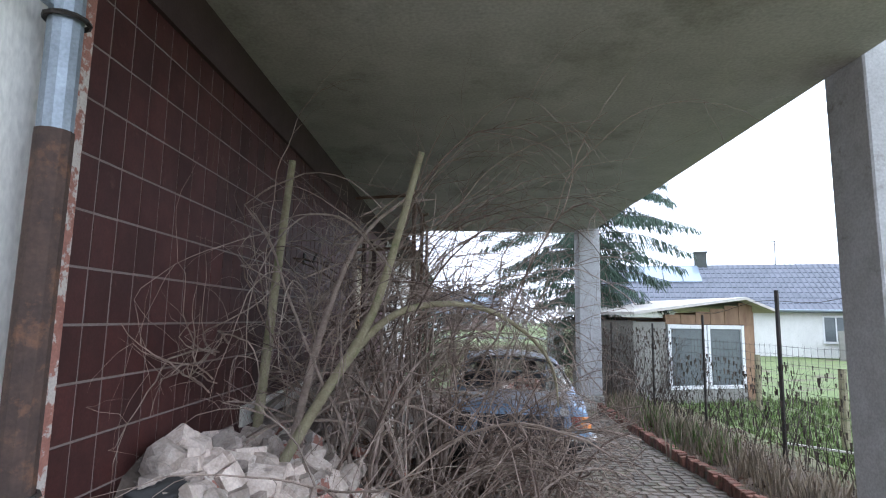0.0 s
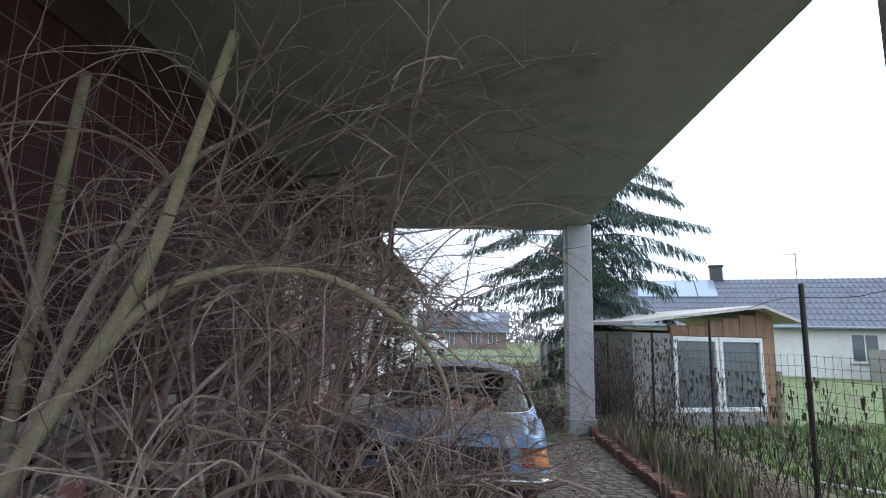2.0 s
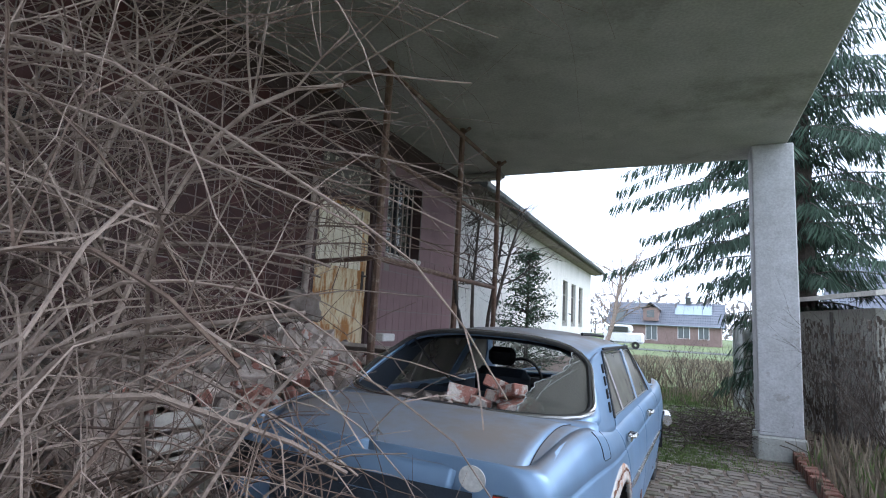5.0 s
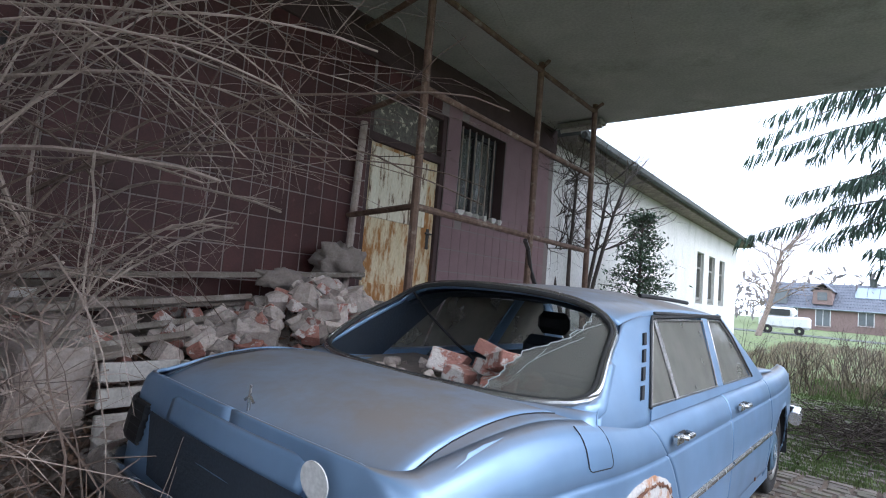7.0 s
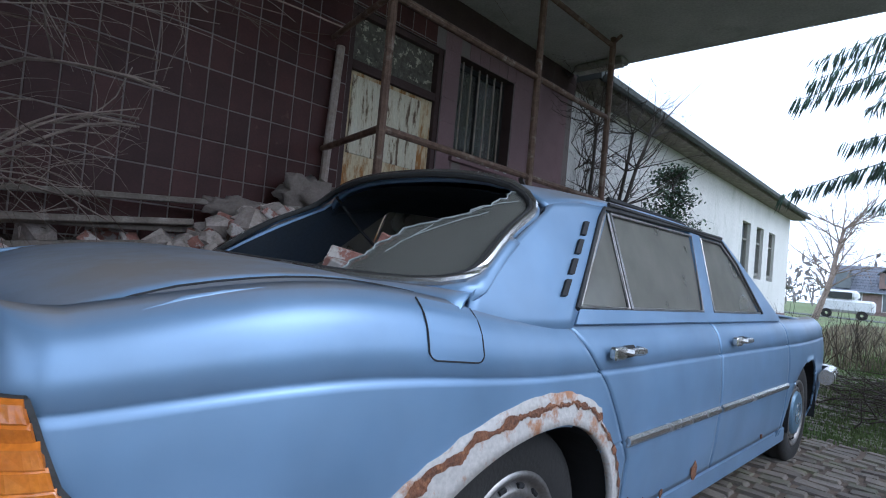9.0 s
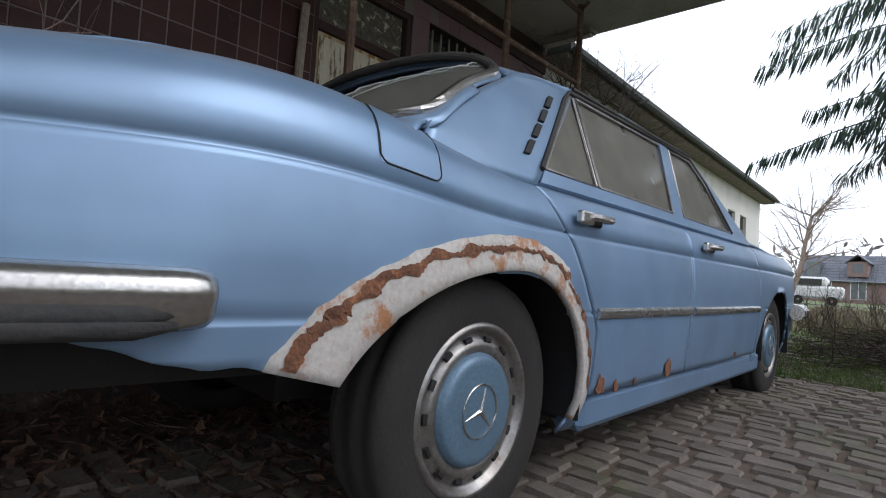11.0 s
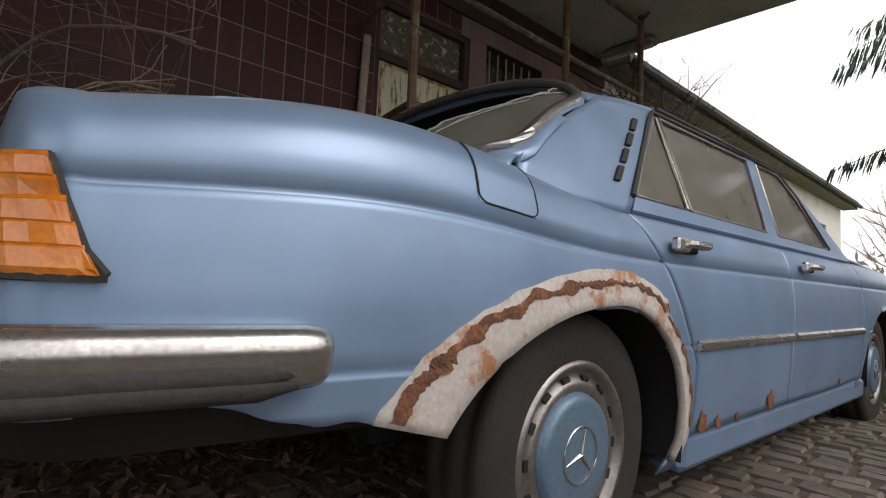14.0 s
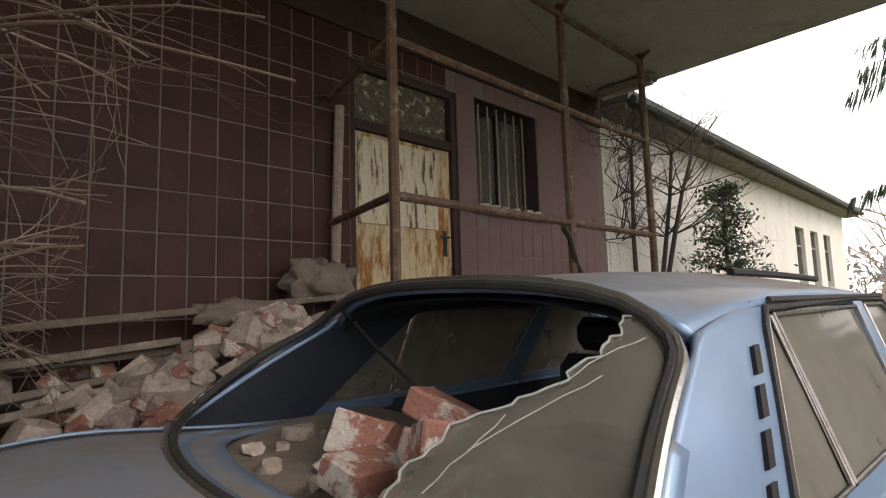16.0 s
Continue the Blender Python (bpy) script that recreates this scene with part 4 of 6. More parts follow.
QW = [(0.180, 0.898), (0.468, 0.895), (0.492, 1.185), (0.470, 1.183), (0.448, 1.165)]
RW = [(0.490, 0.895), (1.095, 0.893), (1.215, 1.19), (0.512, 1.187)]
FW = [(1.215, 0.892), (1.86, 0.89), (1.70, 1.10), (1.58, 1.19), (1.325, 1.19)]
for sgn in (1, -1):
    def pillar(a, v):
        z = 0.845 + 0.368 * v - 0.045 * v * v * (1 - a) ** 2
        k = max(0.0, (z - 0.910) / 0.250)
        p = rear_glass(1.0, min(k, 1.0)) + Vector((0.004, -0.008, 0.004))
        p = Vector((p.x, p.y, z)) if z > 0.91 else Vector((p.x + 0.008, p.y - 0.25 * (0.91 - z), z))
        q = Vector((gx(z), 0.178 + 1.08 * (z - 0.895), z))
        r = p.lerp(q, a)
        r.x = p.x + (q.x - p.x) * (1 - (1 - a) ** 2.0)
        return (sgn * r.x, r.y, r.z)
    pv, pf = grid(pillar, span(0, 1, 14), span(0, 1.0, 16))
    smooth(thick(part("rear_pillar", (pv, pf if sgn > 0 else [q[::-1] for q in pf]), "paint", car), 0.014))
    part("pillar_lining", ([(v_[0] - sgn * 0.03, v_[1], v_[2] - 0.01) for v_ in pv], pf), "interior", car)
    flat_panel("cant_rail", [(0.45, 1.203), (1.62, 1.204), (1.64, 1.216), (0.43, 1.216)], sgn, "paint")
    flat_panel("belt_panel", [(0.14, 0.855), (2.20, 0.855), (2.14, 0.888), (0.175, 0.892)], sgn, "paint", 0.004)
    flat_panel("centre_pillar", [(1.095, 0.885), (1.217, 0.885), (1.327, 1.205), (1.217, 1.205)], sgn, "paint", 0.003)
    flat_panel("front_pillar", [(1.87, 0.87), (2.20, 0.87), (1.63, 1.232), (1.59, 1.19), (1.71, 1.10)], sgn, "paint")
    for nm, poly in (("quarter_pane", QW), ("rear_pane", RW), ("front_pane", FW)):
        g = flat_panel(nm, poly, sgn, "glass_car", -0.006, 0.004, None, "dusty side pane")
        g.visible_shadow = False
        loop = [(sgn * (gx(z) + 0.003), y, z) for y, z in poly + poly[:1]]
        part("pane_trim", tube(loop, 0.0055, 6), "steel", g, "dull metal trim")
    frame_pts = [(0.160, 0.893), (0.428, 1.165), (0.475, 1.200), (1.20, 1.212), (1.59, 1.206), (1.72, 1.105), (1.88, 0.888)]
    part("window_seal", tube([(sgn * (gx(z) + 0.006), y, z) for y, z in frame_pts], 0.008, 6), "rubber", car)
    for k in range(4):
        z0 = 0.925 + 0.058 * k
        y0 = 0.112 + (z0 - 0.93) * 1.05
        flat_panel("air_vent", [(y0 - 0.014, z0), (y0 + 0.012, z0), (y0 + 0.055, z0 + 0.043), (y0 + 0.029, z0 + 0.043)], sgn, "black", 0.009, 0.012)

def roof(u, v):
    y = 0.175 + 1.43 * v - 0.045 * (1 - v) * (1 - u * u) + 0.05 * v * (1 - u * u)
    z = 1.212 + 0.062 * (1 - abs(u) ** 2.6) + 0.018 * math.sin(math.pi * v) - 0.012 * (1 - v) ** 3 + 0.012 * (1 - u * u) * math.sin(math.pi * v) - 0.045 * abs(u) ** 9 * (1 - v) ** 12
    return (u * 0.660, y, z)
smooth(thick(part("roof", grid(roof, span(-1, 1, 33), [0, 0.01, 0.025, 0.045, 0.07, 0.1, 0.14] + span(0.19, 1, 18)), "paint", car, "dusty blue roof"), 0.02))
for sgn in (1, -1):
    part("rain_gutter", tube([(sgn * 0.664, y, 1.217) for y in span(0.50, 1.6, 12)], 0.007, 6), "rubber", car)
part("roof_strip", tube([(0.44 + 0.02 * k, y, 1.288 - 0.012 * k * k) for k, y in zip(span(0, 1, 14), span(0.85, 1.58, 14))], 0.011, 6), "black", car, "loose black roof strip")

def rim(o):
    """The window's edge with rounded corners; o moves it inwards."""
    pts = []
    for w in span(0, 2 * math.pi, 73):
        c, s = math.cos(w), math.sin(w)
        k = (abs(c) ** 7 + abs(s) ** 7) ** (-1 / 7)
        pts.append(rear_glass(c * k * (1 - o), 0.5 + 0.5 * s * k * (1 - 1.6 * o)))
    return pts


def apron(u, w):
    """Painted sill between the rear window's lower edge and the deck."""
    p = rear_glass(u, 0.02)
    return (p.x + 0.03 * w * u ** 5, p.y - 0.06 * w - 0.004, p.z - 0.004 - 0.045 * w * w)
smooth(thick(part("window_sill_panel", grid(apron, span(-1, 1, 31), span(0, 1, 5)), "paint", car), 0.008))
sv = [p + Vector((0, -0.006, 0.005)) for p in rim(0.01)]
for w in span(0, 2 * math.pi, 73):
    c, s = math.cos(w), math.sin(w)
    e = 30 if s < 0 else 8
    k = (abs(c) ** e + abs(s) ** e) ** (-1 / e)
    sv.append(rear_glass(c * k * (1.03 if s < 0 else 1.0), 0.5 + 0.5 * s * k * (1.04 if s < 0 else 1.0)) + Vector((0, 0.004, -0.006)))
smooth(thick(part("window_surround", (sv, [(i, i + 1, i + 74, i + 73) for i in range(72)]), "paint", car), 0.006))
part("window_chrome", tube([p + Vector((0, -0.010, 0.008)) for p in rim(0.0)], 0.011, 8), "chrome", car, "chrome strip round the rear window")
part("window_rubber", tube([p + Vector((0, -0.004, 0.004)) for p in rim(0.022)], 0.011, 8), "rubber", car)
rnd = random.Random(5)
vs_ = span(0.02, 0.975, 40)
def broken_edge(v):
    return 0.48 + 0.30 * v + 0.12 / (1 + math.exp(-(v - 0.45) * 30)) - 0.04 * math.exp(-((v - 0.9) / 0.08) ** 2) + 0.010 * math.sin(v * 47) + 0.007 * math.sin(v * 101)
verts, faces = [], []
for v in vs_:
    e = broken_edge(v)
    top = 0.975 - 0.10 * max(0, (abs(v - 0.5) - 0.40) / 0.08) ** 2
    for k in span(0, 1, 16):
        verts.append(rear_glass(e + (top - e) * k, v))
for i in range(len(vs_) - 1):
    for j in range(15):
        faces.append((i * 16 + j, i * 16 + j + 1, (i + 1) * 16 + j + 1, (i + 1) * 16 + j))
rg = smooth(thick(part("broken_rear_pane", (verts, faces), "glass_rear", car, "broken dusty rear pane"), 0.005))
rg.visible_shadow = False
v, f = [], []
for a, b, c, d in ((0.66, 0.86, 0.30, 0.62), (0.70, 0.62, 0.42, 0.18), (0.78, 0.90, 0.55, 0.84)):
    tube([rear_glass(a + (b - a) * k + 0.006 * rnd.uniform(-1, 1), c + (d - c) * k) + Vector((0, -0.004, 0.004)) for k in span(0, 1, 7)], 0.0012, 4, v, f)
tube([rear_glass(broken_edge(v_) , v_) for v_ in span(0.03, 0.96, 40)], 0.0025, 5, v, f)
part("crack", (v, f), "curtain", rg, "pale fracture lines")

# windscreen, bonnet, nose
ws = part("windscreen", grid(lambda u, v: Vector((u * 0.74, 2.16 - 0.05 * u * u + 0.06, 0.885)).lerp(Vector((u * 0.64, 1.61, 1.265 - 0.06 * u * u)), v), span(-1, 1, 12), span(0, 1, 8)), "glass_rear", car, "dusty windscreen")
ws.visible_shadow = False
smooth(thick(part("bonnet", grid(lambda u, v: (u * 0.775, 2.16 + 1.30 * v, 0.885 - 0.085 * v ** 1.6 + 0.02 * (1 - u * u)), span(-1, 1, 16), span(0, 1, 14)), "paint", car), 0.012))
smooth(thick(part("nose", grid(lambda u, w: (u * 0.79, 3.46 + 0.06 * math.sin(w * 3.1), 0.80 - 0.50 * w), span(-1, 1, 12), span(0, 1, 8)), "paint", car), 0.012))
for sgn in (1, -1):
    part("headlamp", lathe([(0, 0.001), (0.02, 0.07), (0, 0.085)], 16), "chrome", car).matrix_local = pose(sgn * 0.62, 3.53, 0.66, 0, 0, 90)
part("front_bumper", tube([(-0.9, 3.15, 0.5), (-0.87, 3.5, 0.5), (-0.6, 3.62, 0.5), (0.6, 3.62, 0.5), (0.87, 3.5, 0.5), (0.9, 3.15, 0.5)], 0.05, 10), "chrome", car)

# inside of the car
part("floor_pan", boxed(-0.78, 0.78, 0.36, 2.42, 0.22, 0.30, 0.02), "black", car)
part("inner_side", boxed(0.76, 0.785, 0.36, 2.2, 0.3, 0.85), "interior", car)
part("inner_side", boxed(-0.785, -0.76, 0.36, 2.2, 0.3, 0.85), "interior", car)
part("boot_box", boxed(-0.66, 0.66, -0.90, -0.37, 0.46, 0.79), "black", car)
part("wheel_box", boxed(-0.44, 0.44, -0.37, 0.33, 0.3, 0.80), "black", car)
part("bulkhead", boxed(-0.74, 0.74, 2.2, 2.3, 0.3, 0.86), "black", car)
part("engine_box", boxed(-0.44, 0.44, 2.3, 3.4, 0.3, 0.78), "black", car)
part("headlining", grid(lambda u, v: (lambda p: (p[0] * 0.97, p[1], p[2] - 0.035))(roof(u, v)), span(-1, 1, 9), span(0, 1, 8)), "interior", car)
part("parcel_shelf", boxed(-0.74, 0.74, -0.36, 0.36, 0.80, 0.872, 0.01), "sack", car, "dusty grey parcel shelf")
part("rear_seat", boxed(-0.70, 0.70, 0.34, 0.52, 0.35, 0.90, 0.06), "interior", car, "dark blue rear bench")
part("rear_cushion", boxed(-0.70, 0.70, 0.48, 0.98, 0.35, 0.52, 0.05), "interior", car)
for sgn in (1, -1):
    part("front_seat", boxed(sgn * 0.12, sgn * 0.64, 1.28, 1.44, 0.4, 0.98, 0.06), "interior", car)
    part("seat_cushion", boxed(sgn * 0.12, sgn * 0.64, 1.40, 1.90, 0.38, 0.55, 0.05), "interior", car)
    part("headrest", boxed(sgn * 0.25, sgn * 0.51, 1.28, 1.37, 1.0, 1.14, 0.04), "black", car)
part("steering_wheel", tube([(-0.38 + 0.19 * math.cos(w), 1.92 - 0.06 * math.sin(w), 0.86 + 0.17 * math.sin(w)) for w in span(0, 2 * math.pi, 25)], 0.013, 6), "black", car)
part("dashboard", boxed(-0.74, 0.74, 1.98, 2.2, 0.6, 0.86, 0.05), "black", car)
part("seat_belt", tube([(-0.58, 0.16, 1.20), (-0.50, 0.24, 1.08), (-0.35, 0.31, 0.96), (-0.2, 0.33, 0.90)], 0.007, 5), "black", car)


def make_wheel(sgn, hub):
    """Tyre, steel rim with slots, painted cap with a ring badge."""
    w = part("wheel", lathe([(-0.09, 0.215), (-0.095, 0.26), (-0.085, 0.292), (-0.05, 0.302), (-0.045, 0.296), (-0.015, 0.296), (-0.01, 0.302), (0.03, 0.302), (0.035, 0.296), (0.06, 0.296), (0.065, 0.301), (0.088, 0.292), (0.1, 0.268), (0.103, 0.235), (0.096, 0.205), (0.09, 0.192)], 56), "tyre", car, "worn black tyre")
    smooth(w)
    w.matrix_local = Matrix.Translation((sgn * 0.715, hub[0], hub[1])) @ Matrix.Diagonal((sgn, 1, 1, 1))
    smooth(part("rim", lathe([(0.092, 0.196), (0.10, 0.190), (0.098, 0.182), (0.082, 0.176), (0.074, 0.165), (0.088, 0.150), (0.092, 0.142), (0.085, 0.125), (0.06, 0.11)], 56), "steel", w, "rusty steel rim"))
    smooth(part("hub_cap", lathe([(0.085, 0.128), (0.100, 0.122), (0.106, 0.112), (0.1055, 0.10), (0.109, 0.05), (0.110, 0.0)], 48), "hub", w, "faded blue hub cap"))
    for k in range(14):
        a = 2 * math.pi * k / 14
        part("slot", tube([(0.0835, 0.158 * math.cos(a + d), 0.158 * math.sin(a + d)) for d in (-0.07, 0, 0.07)], 0.0075, 6), "black", w)
    v, f = tube([(0.110, 0.060 * math.cos(a), 0.060 * math.sin(a)) for a in span(0, 2 * math.pi, 33)], 0.0022, 5)
    for k in range(3):
        a = math.pi / 2 + k * 2 * math.pi / 3 - 0.25
        tube([(0.110, 0, 0), (0.1105, 0.053 * math.cos(a), 0.053 * math.sin(a))], [0.006, 0.0012], 5, v, f)
    part("cap_badge", (v, f), "chrome", w)
    return w


for sgn in (1, -1):
    for hub in (AXLE_R, HUB_F):
        make_wheel(sgn, hub)
part("exhaust", tube([(-0.4, -1.16, 0.27), (-0.4, -0.4, 0.26)], 0.028, 10), "rust", car)

# the body leans a little towards its right flank
LEAN = Matrix(((0.88, -0.04, 0.04, 0.150), (-0.09, 1.007, 0, 0.059), (0, 0, 1.035, 0), (0, 0, 0, 1)))
car.matrix_world = LEAN


# ---- door, window, scaffold on the building ----
door = thing("door", "shut wooden door with peeling yellow paint in the tiled wall", "door", kind="structure")
door.name = "door_1"
part("leaf", boxed(WX - 0.10, WX - 0.06, 1.54, 2.56, 0.60, 2.62, 0.004), "door", door)
part("transom_pane", boxed(WX - 0.10, WX - 0.075, 1.56, 2.54, 2.70, 3.10), "door_glass", door, "pane with peeling film above the door")
for nm, a in (("jamb", (1.48, 1.54, 0.60, 3.16)), ("jamb", (2.56, 2.62, 0.60, 3.16)), ("head", (1.54, 2.56, 3.10, 3.16)), ("transom_bar", (1.54, 2.56, 2.62, 2.70))):
    part(nm, boxed(WX - 0.14, WX - 0.02, *a, 0.004), "darkband", door)
part("patch_board", boxed(WX - 0.058, WX - 0.045, 1.58, 2.40, 1.90, 2.58, 0.003), "door_pale", door, "bleached peeling upper board")
part("kick_board", boxed(WX - 0.058, WX - 0.045, 1.58, 2.50, 0.73, 1.28, 0.003), "door", door)
v, f = tube([(WX - 0.06, 2.48, 1.84), (WX + 0.0, 2.48, 1.84), (WX + 0.0, 2.38, 1.84)], 0.010, 6)
hd = part("door_handle", (v, f), "iron", door, "black lever handle")
part("key_plate", boxed(WX - 0.062, WX - 0.052, 2.455, 2.505, 1.68, 1.90, 0.004), "iron", hd)

win = thing("window_1", "dark window with vertical bars and a torn pale curtain", "window", kind="structure")
Y0, Y1, Z0, Z1 = WIN
for a in ((Y0, Y0 + 0.06, Z0, Z1), (Y1 - 0.06, Y1, Z0, Z1), (Y0 + 0.06, Y1 - 0.06, Z0, Z0 + 0.06), (Y0 + 0.06, Y1 - 0.06, Z1 - 0.06, Z1), (3.31, 3.35, Z0 + 0.06, Z1 - 0.06)):
    part("window_frame", boxed(WX - 0.20, WX - 0.14, *a, 0.004), "black", win)
pane = part("pane", boxed(WX - 0.175, WX - 0.17, Y0 + 0.06, Y1 - 0.06, Z0 + 0.06, Z1 - 0.06), "glass_rear", win)
pane.visible_shadow = False
for k in range(6):
    y = Y0 + 0.135 + 0.134 * k
    part("bar", tube([(WX - 0.085, y, Z0 + 0.01), (WX - 0.085, y, Z1 - 0.01)], 0.010, 6), "pipe_pale", win)
part("curtain", grid(lambda u, z: (WX - 0.26 + 0.025 * math.sin(u * 38) + 0.01 * math.sin(u * 91), Y0 + 0.12 + u * 0.74, z + 0.10 * math.sin(u * 5) * (Z1 - 0.07 - z)), span(0, 1, 60), span(Z0 + 0.08, Z1 - 0.07, 8)), "curtain", win, "torn pale curtain")
part("sill", boxed(WX - 0.012, WX + 0.05, Y0 - 0.06, Y1 + 0.06, Z0 - 0.05, Z0, 0.006), "mauve", win)
for k in range(6):
    part("sill_chip", rock(40 + k, 0.09), "crate", win).location = (WX + 0.02, Y0 + 0.05 + 0.16 * k, Z0 + 0.015)

frame_thing = thing("pipe_frame", "rusty steel pipe frame with three posts in front of the door", "frame")
PX = -1.20
posts = ((PX, 1.13), (PX, 2.88), (PX + 0.01, 4.24))
for x, y in posts:
    part("post", tube([(x, y, 0.0), (x + 0.01, y, 1.9), (x, y + 0.01, CEIL - 0.02)], 0.033, 8), "pipe", frame_thing)
part("wall_post", tube([(WX + 0.05, 1.29, 0.6), (WX + 0.06, 1.32, 1.9), (WX + 0.05, 1.36, 2.72)], 0.035, 8), "pipe_pale", frame_thing, "pale painted post at the wall")
for z in (1.88, 2.80, 3.60):
    part("rail", tube([(PX, 1.13, z), (PX, 2.88, z - 0.005), (PX + 0.01, 4.24, z - 0.01)], 0.027, 8), "pipe", frame_thing)
    part("cross_rail", tube([(PX, 1.13, z), (WX + 0.02, 1.30, z - 0.02)], 0.025, 8), "pipe", frame_thing)
for x, y in posts[1:]:
    part("cap", tube([(x - 0.02, y + 0.02, 3.62), (x + 0.12, y - 0.05, 3.655)], 0.022, 6), "pipe", frame_thing)
part("bent_bar", tube([(PX + 0.12, 2.60, 1.80), (PX + 0.06, 2.77, 1.74), (PX + 0.03, 2.90, 1.54), (PX - 0.02, 3.3, 1.15), (PX - 0.06, 3.6, 0.9)], 0.022, 6), "iron", frame_thing, "dark bent bar")
tagged(part("landing", boxed(WX, -1.15, 0.95, 4.4, 0, 0.60, 0.01), "concrete"), "concrete landing before the door under rubble", "landing")

lamp = thing("tube_lamp", "grey box lamp hanging loose under the canopy edge", "lamp")
part("housing", (boxed(-1.95, -1.30, 4.72, 4.90, CEIL - 0.09, CEIL - 0.02, 0.015)), "shed_grey", lamp)
part("diffuser", tube([(-1.92, 4.81, CEIL - 0.10), (-1.33, 4.81, CEIL - 0.10)], 0.035, 10), "crate", lamp)
part("cable", tube([(-1.95, 4.8, CEIL - 0.03), (-2.02, 4.75, CEIL - 0.12), (-2.1, 4.7, CEIL - 0.05)], 0.008, 5), "black", lamp)

hook = thing("wall_hook", "black iron hook on the tiled wall", "hook")
part("plate", boxed(WX, WX + 0.02, -1.24, -1.18, 2.30, 2.42, 0.004), "iron", hook)
part("arm", tube([(WX + 0.01, -1.21, 2.36), (WX + 0.10, -1.21, 2.33), (WX + 0.14, -1.21, 2.42)], 0.014, 6), "iron", hook)

pipe = thing("drain_pipe", "zinc rain pipe rusted through above the ground", "pipe")
part("upper_pipe", tube([(WX + 0.0, -4.83, 4.4), (WX + 0.06, -4.80, 3.4), (WX + 0.07, -4.80, 2.42)], 0.062, 12), "zinc", pipe)
part("lower_pipe", tube([(WX + 0.07, -4.80, 2.45), (WX + 0.07, -4.80, 1.1)], 0.066, 12), "pipe_dark", pipe, "rusted lower pipe")
part("foot_pipe", tube([(WX + 0.07, -4.80, 1.12), (WX + 0.07, -4.80, 0)], 0.075, 12), "yellow", pipe, "foot painted yellow green")
for z in (3.25, 2.9, 1.12):
    part("clamp", tube([(WX + 0.07 + 0.075 * math.cos(w), -4.80 + 0.075 * math.sin(w), z) for w in span(0, 2 * math.pi, 13)], 0.011, 5), "iron", pipe)
part("bracket", tube([(WX + 0.05, -4.85, 2.93), (WX + 0.05, -5.6, 2.96)], 0.014, 6), "zinc", pipe)
tagged(part("moss_strip", grid(lambda y, z: (WX - 0.045 + 0.02 * noise.noise((y * 9, z * 9, 1)), -4.72 + y, z), [0.0, 0.03, 0.06], span(1.75, 3.5, 20)), "moss"), "green moss on the plaster edge", "moss", kind="stuff")
tagged(part("wall_edge", boxed(WX - 0.012, WX + 0.035, -4.66, -4.60, 0, 3.45), "brick"), "red edge of the tiled wall", "trim", kind="structure")


# ---- rubble, planks and sacks along the wall ----
RUB = random.Random(21)
def pile_height(x, y):
    """Height of the heap against the wall."""
    k = max(0.0, 1 - (x - WX) / 1.35)
    h = 0.92 + 0.14 / (1 + math.exp(-(y + 1.6) * 2.2))
    if y > 0.9:
        h += 0.12 * math.exp(-((y - 1.5) / 0.7) ** 2)
    h *= max(0.0, min(1.0, (2.9 - y) / 0.7)) * max(0.0, min(1.0, (y + 4.5) / 0.4))
    h += 0.26 * math.exp(-((y + 3.75) / 0.45) ** 2)
    return h * k ** 0.7 + 0.56 * math.exp(-((x + 1.46) / 0.34) ** 2 - ((y - 0.62) / 0.62) ** 2) + 0.22 * math.exp(-((x + 1.4) / 0.4) ** 2 - ((y + 2.9) / 0.8) ** 2)


# the bed's dark colour carries the shade between the pale stones
bed = part("rubble_heap", grid(lambda x, y: (x, y, max(-0.02, pile_height(x, y) - 0.10) + 0.05 * noise.noise((x * 5, y * 5, 3))), span(WX + 0.0, -0.75, 22), span(-4.4, 2.9, 84)), "debris")
tagged(bed, "heap of mortar rubble along the tiled wall, bed darkened for the shaded gaps", "rubble", kind="stuff")
shapes = [rock(i, 0.2, (1, 0.8 + 0.03 * i, 0.55 + 0.03 * i)) for i in range(10)]
def mesh_of(bm, name, material):
    me = bpy.data.meshes.new(name)
    bm.to_mesh(me)
    bm.free()
    me.materials.append(M[material])
    return me
stone_meshes = [mesh_of(b, "stone", "rubble") for b in shapes]
brick_meshes = []
for i in range(8):
    bm = boxed(-0.12, 0.12, -0.0575, 0.0575, -0.035, 0.035, 0.006)
    d = Vector((1, RUB.uniform(-0.5, 0.5), RUB.uniform(-0.5, 0.5))).normalized()
    r = bmesh.ops.bisect_plane(bm, geom=bm.verts[:] + bm.edges[:] + bm.faces[:], plane_co=d * RUB.uniform(0.03, 0.09), plane_no=d, clear_outer=True)
    es = [g for g in r["geom_cut"] if isinstance(g, bmesh.types.BMEdge)]
    bmesh.ops.contextual_create(bm, geom=es)
    brick_meshes.append(mesh_of(bm, "brick", "brick" if i < 4 else "rubble"))
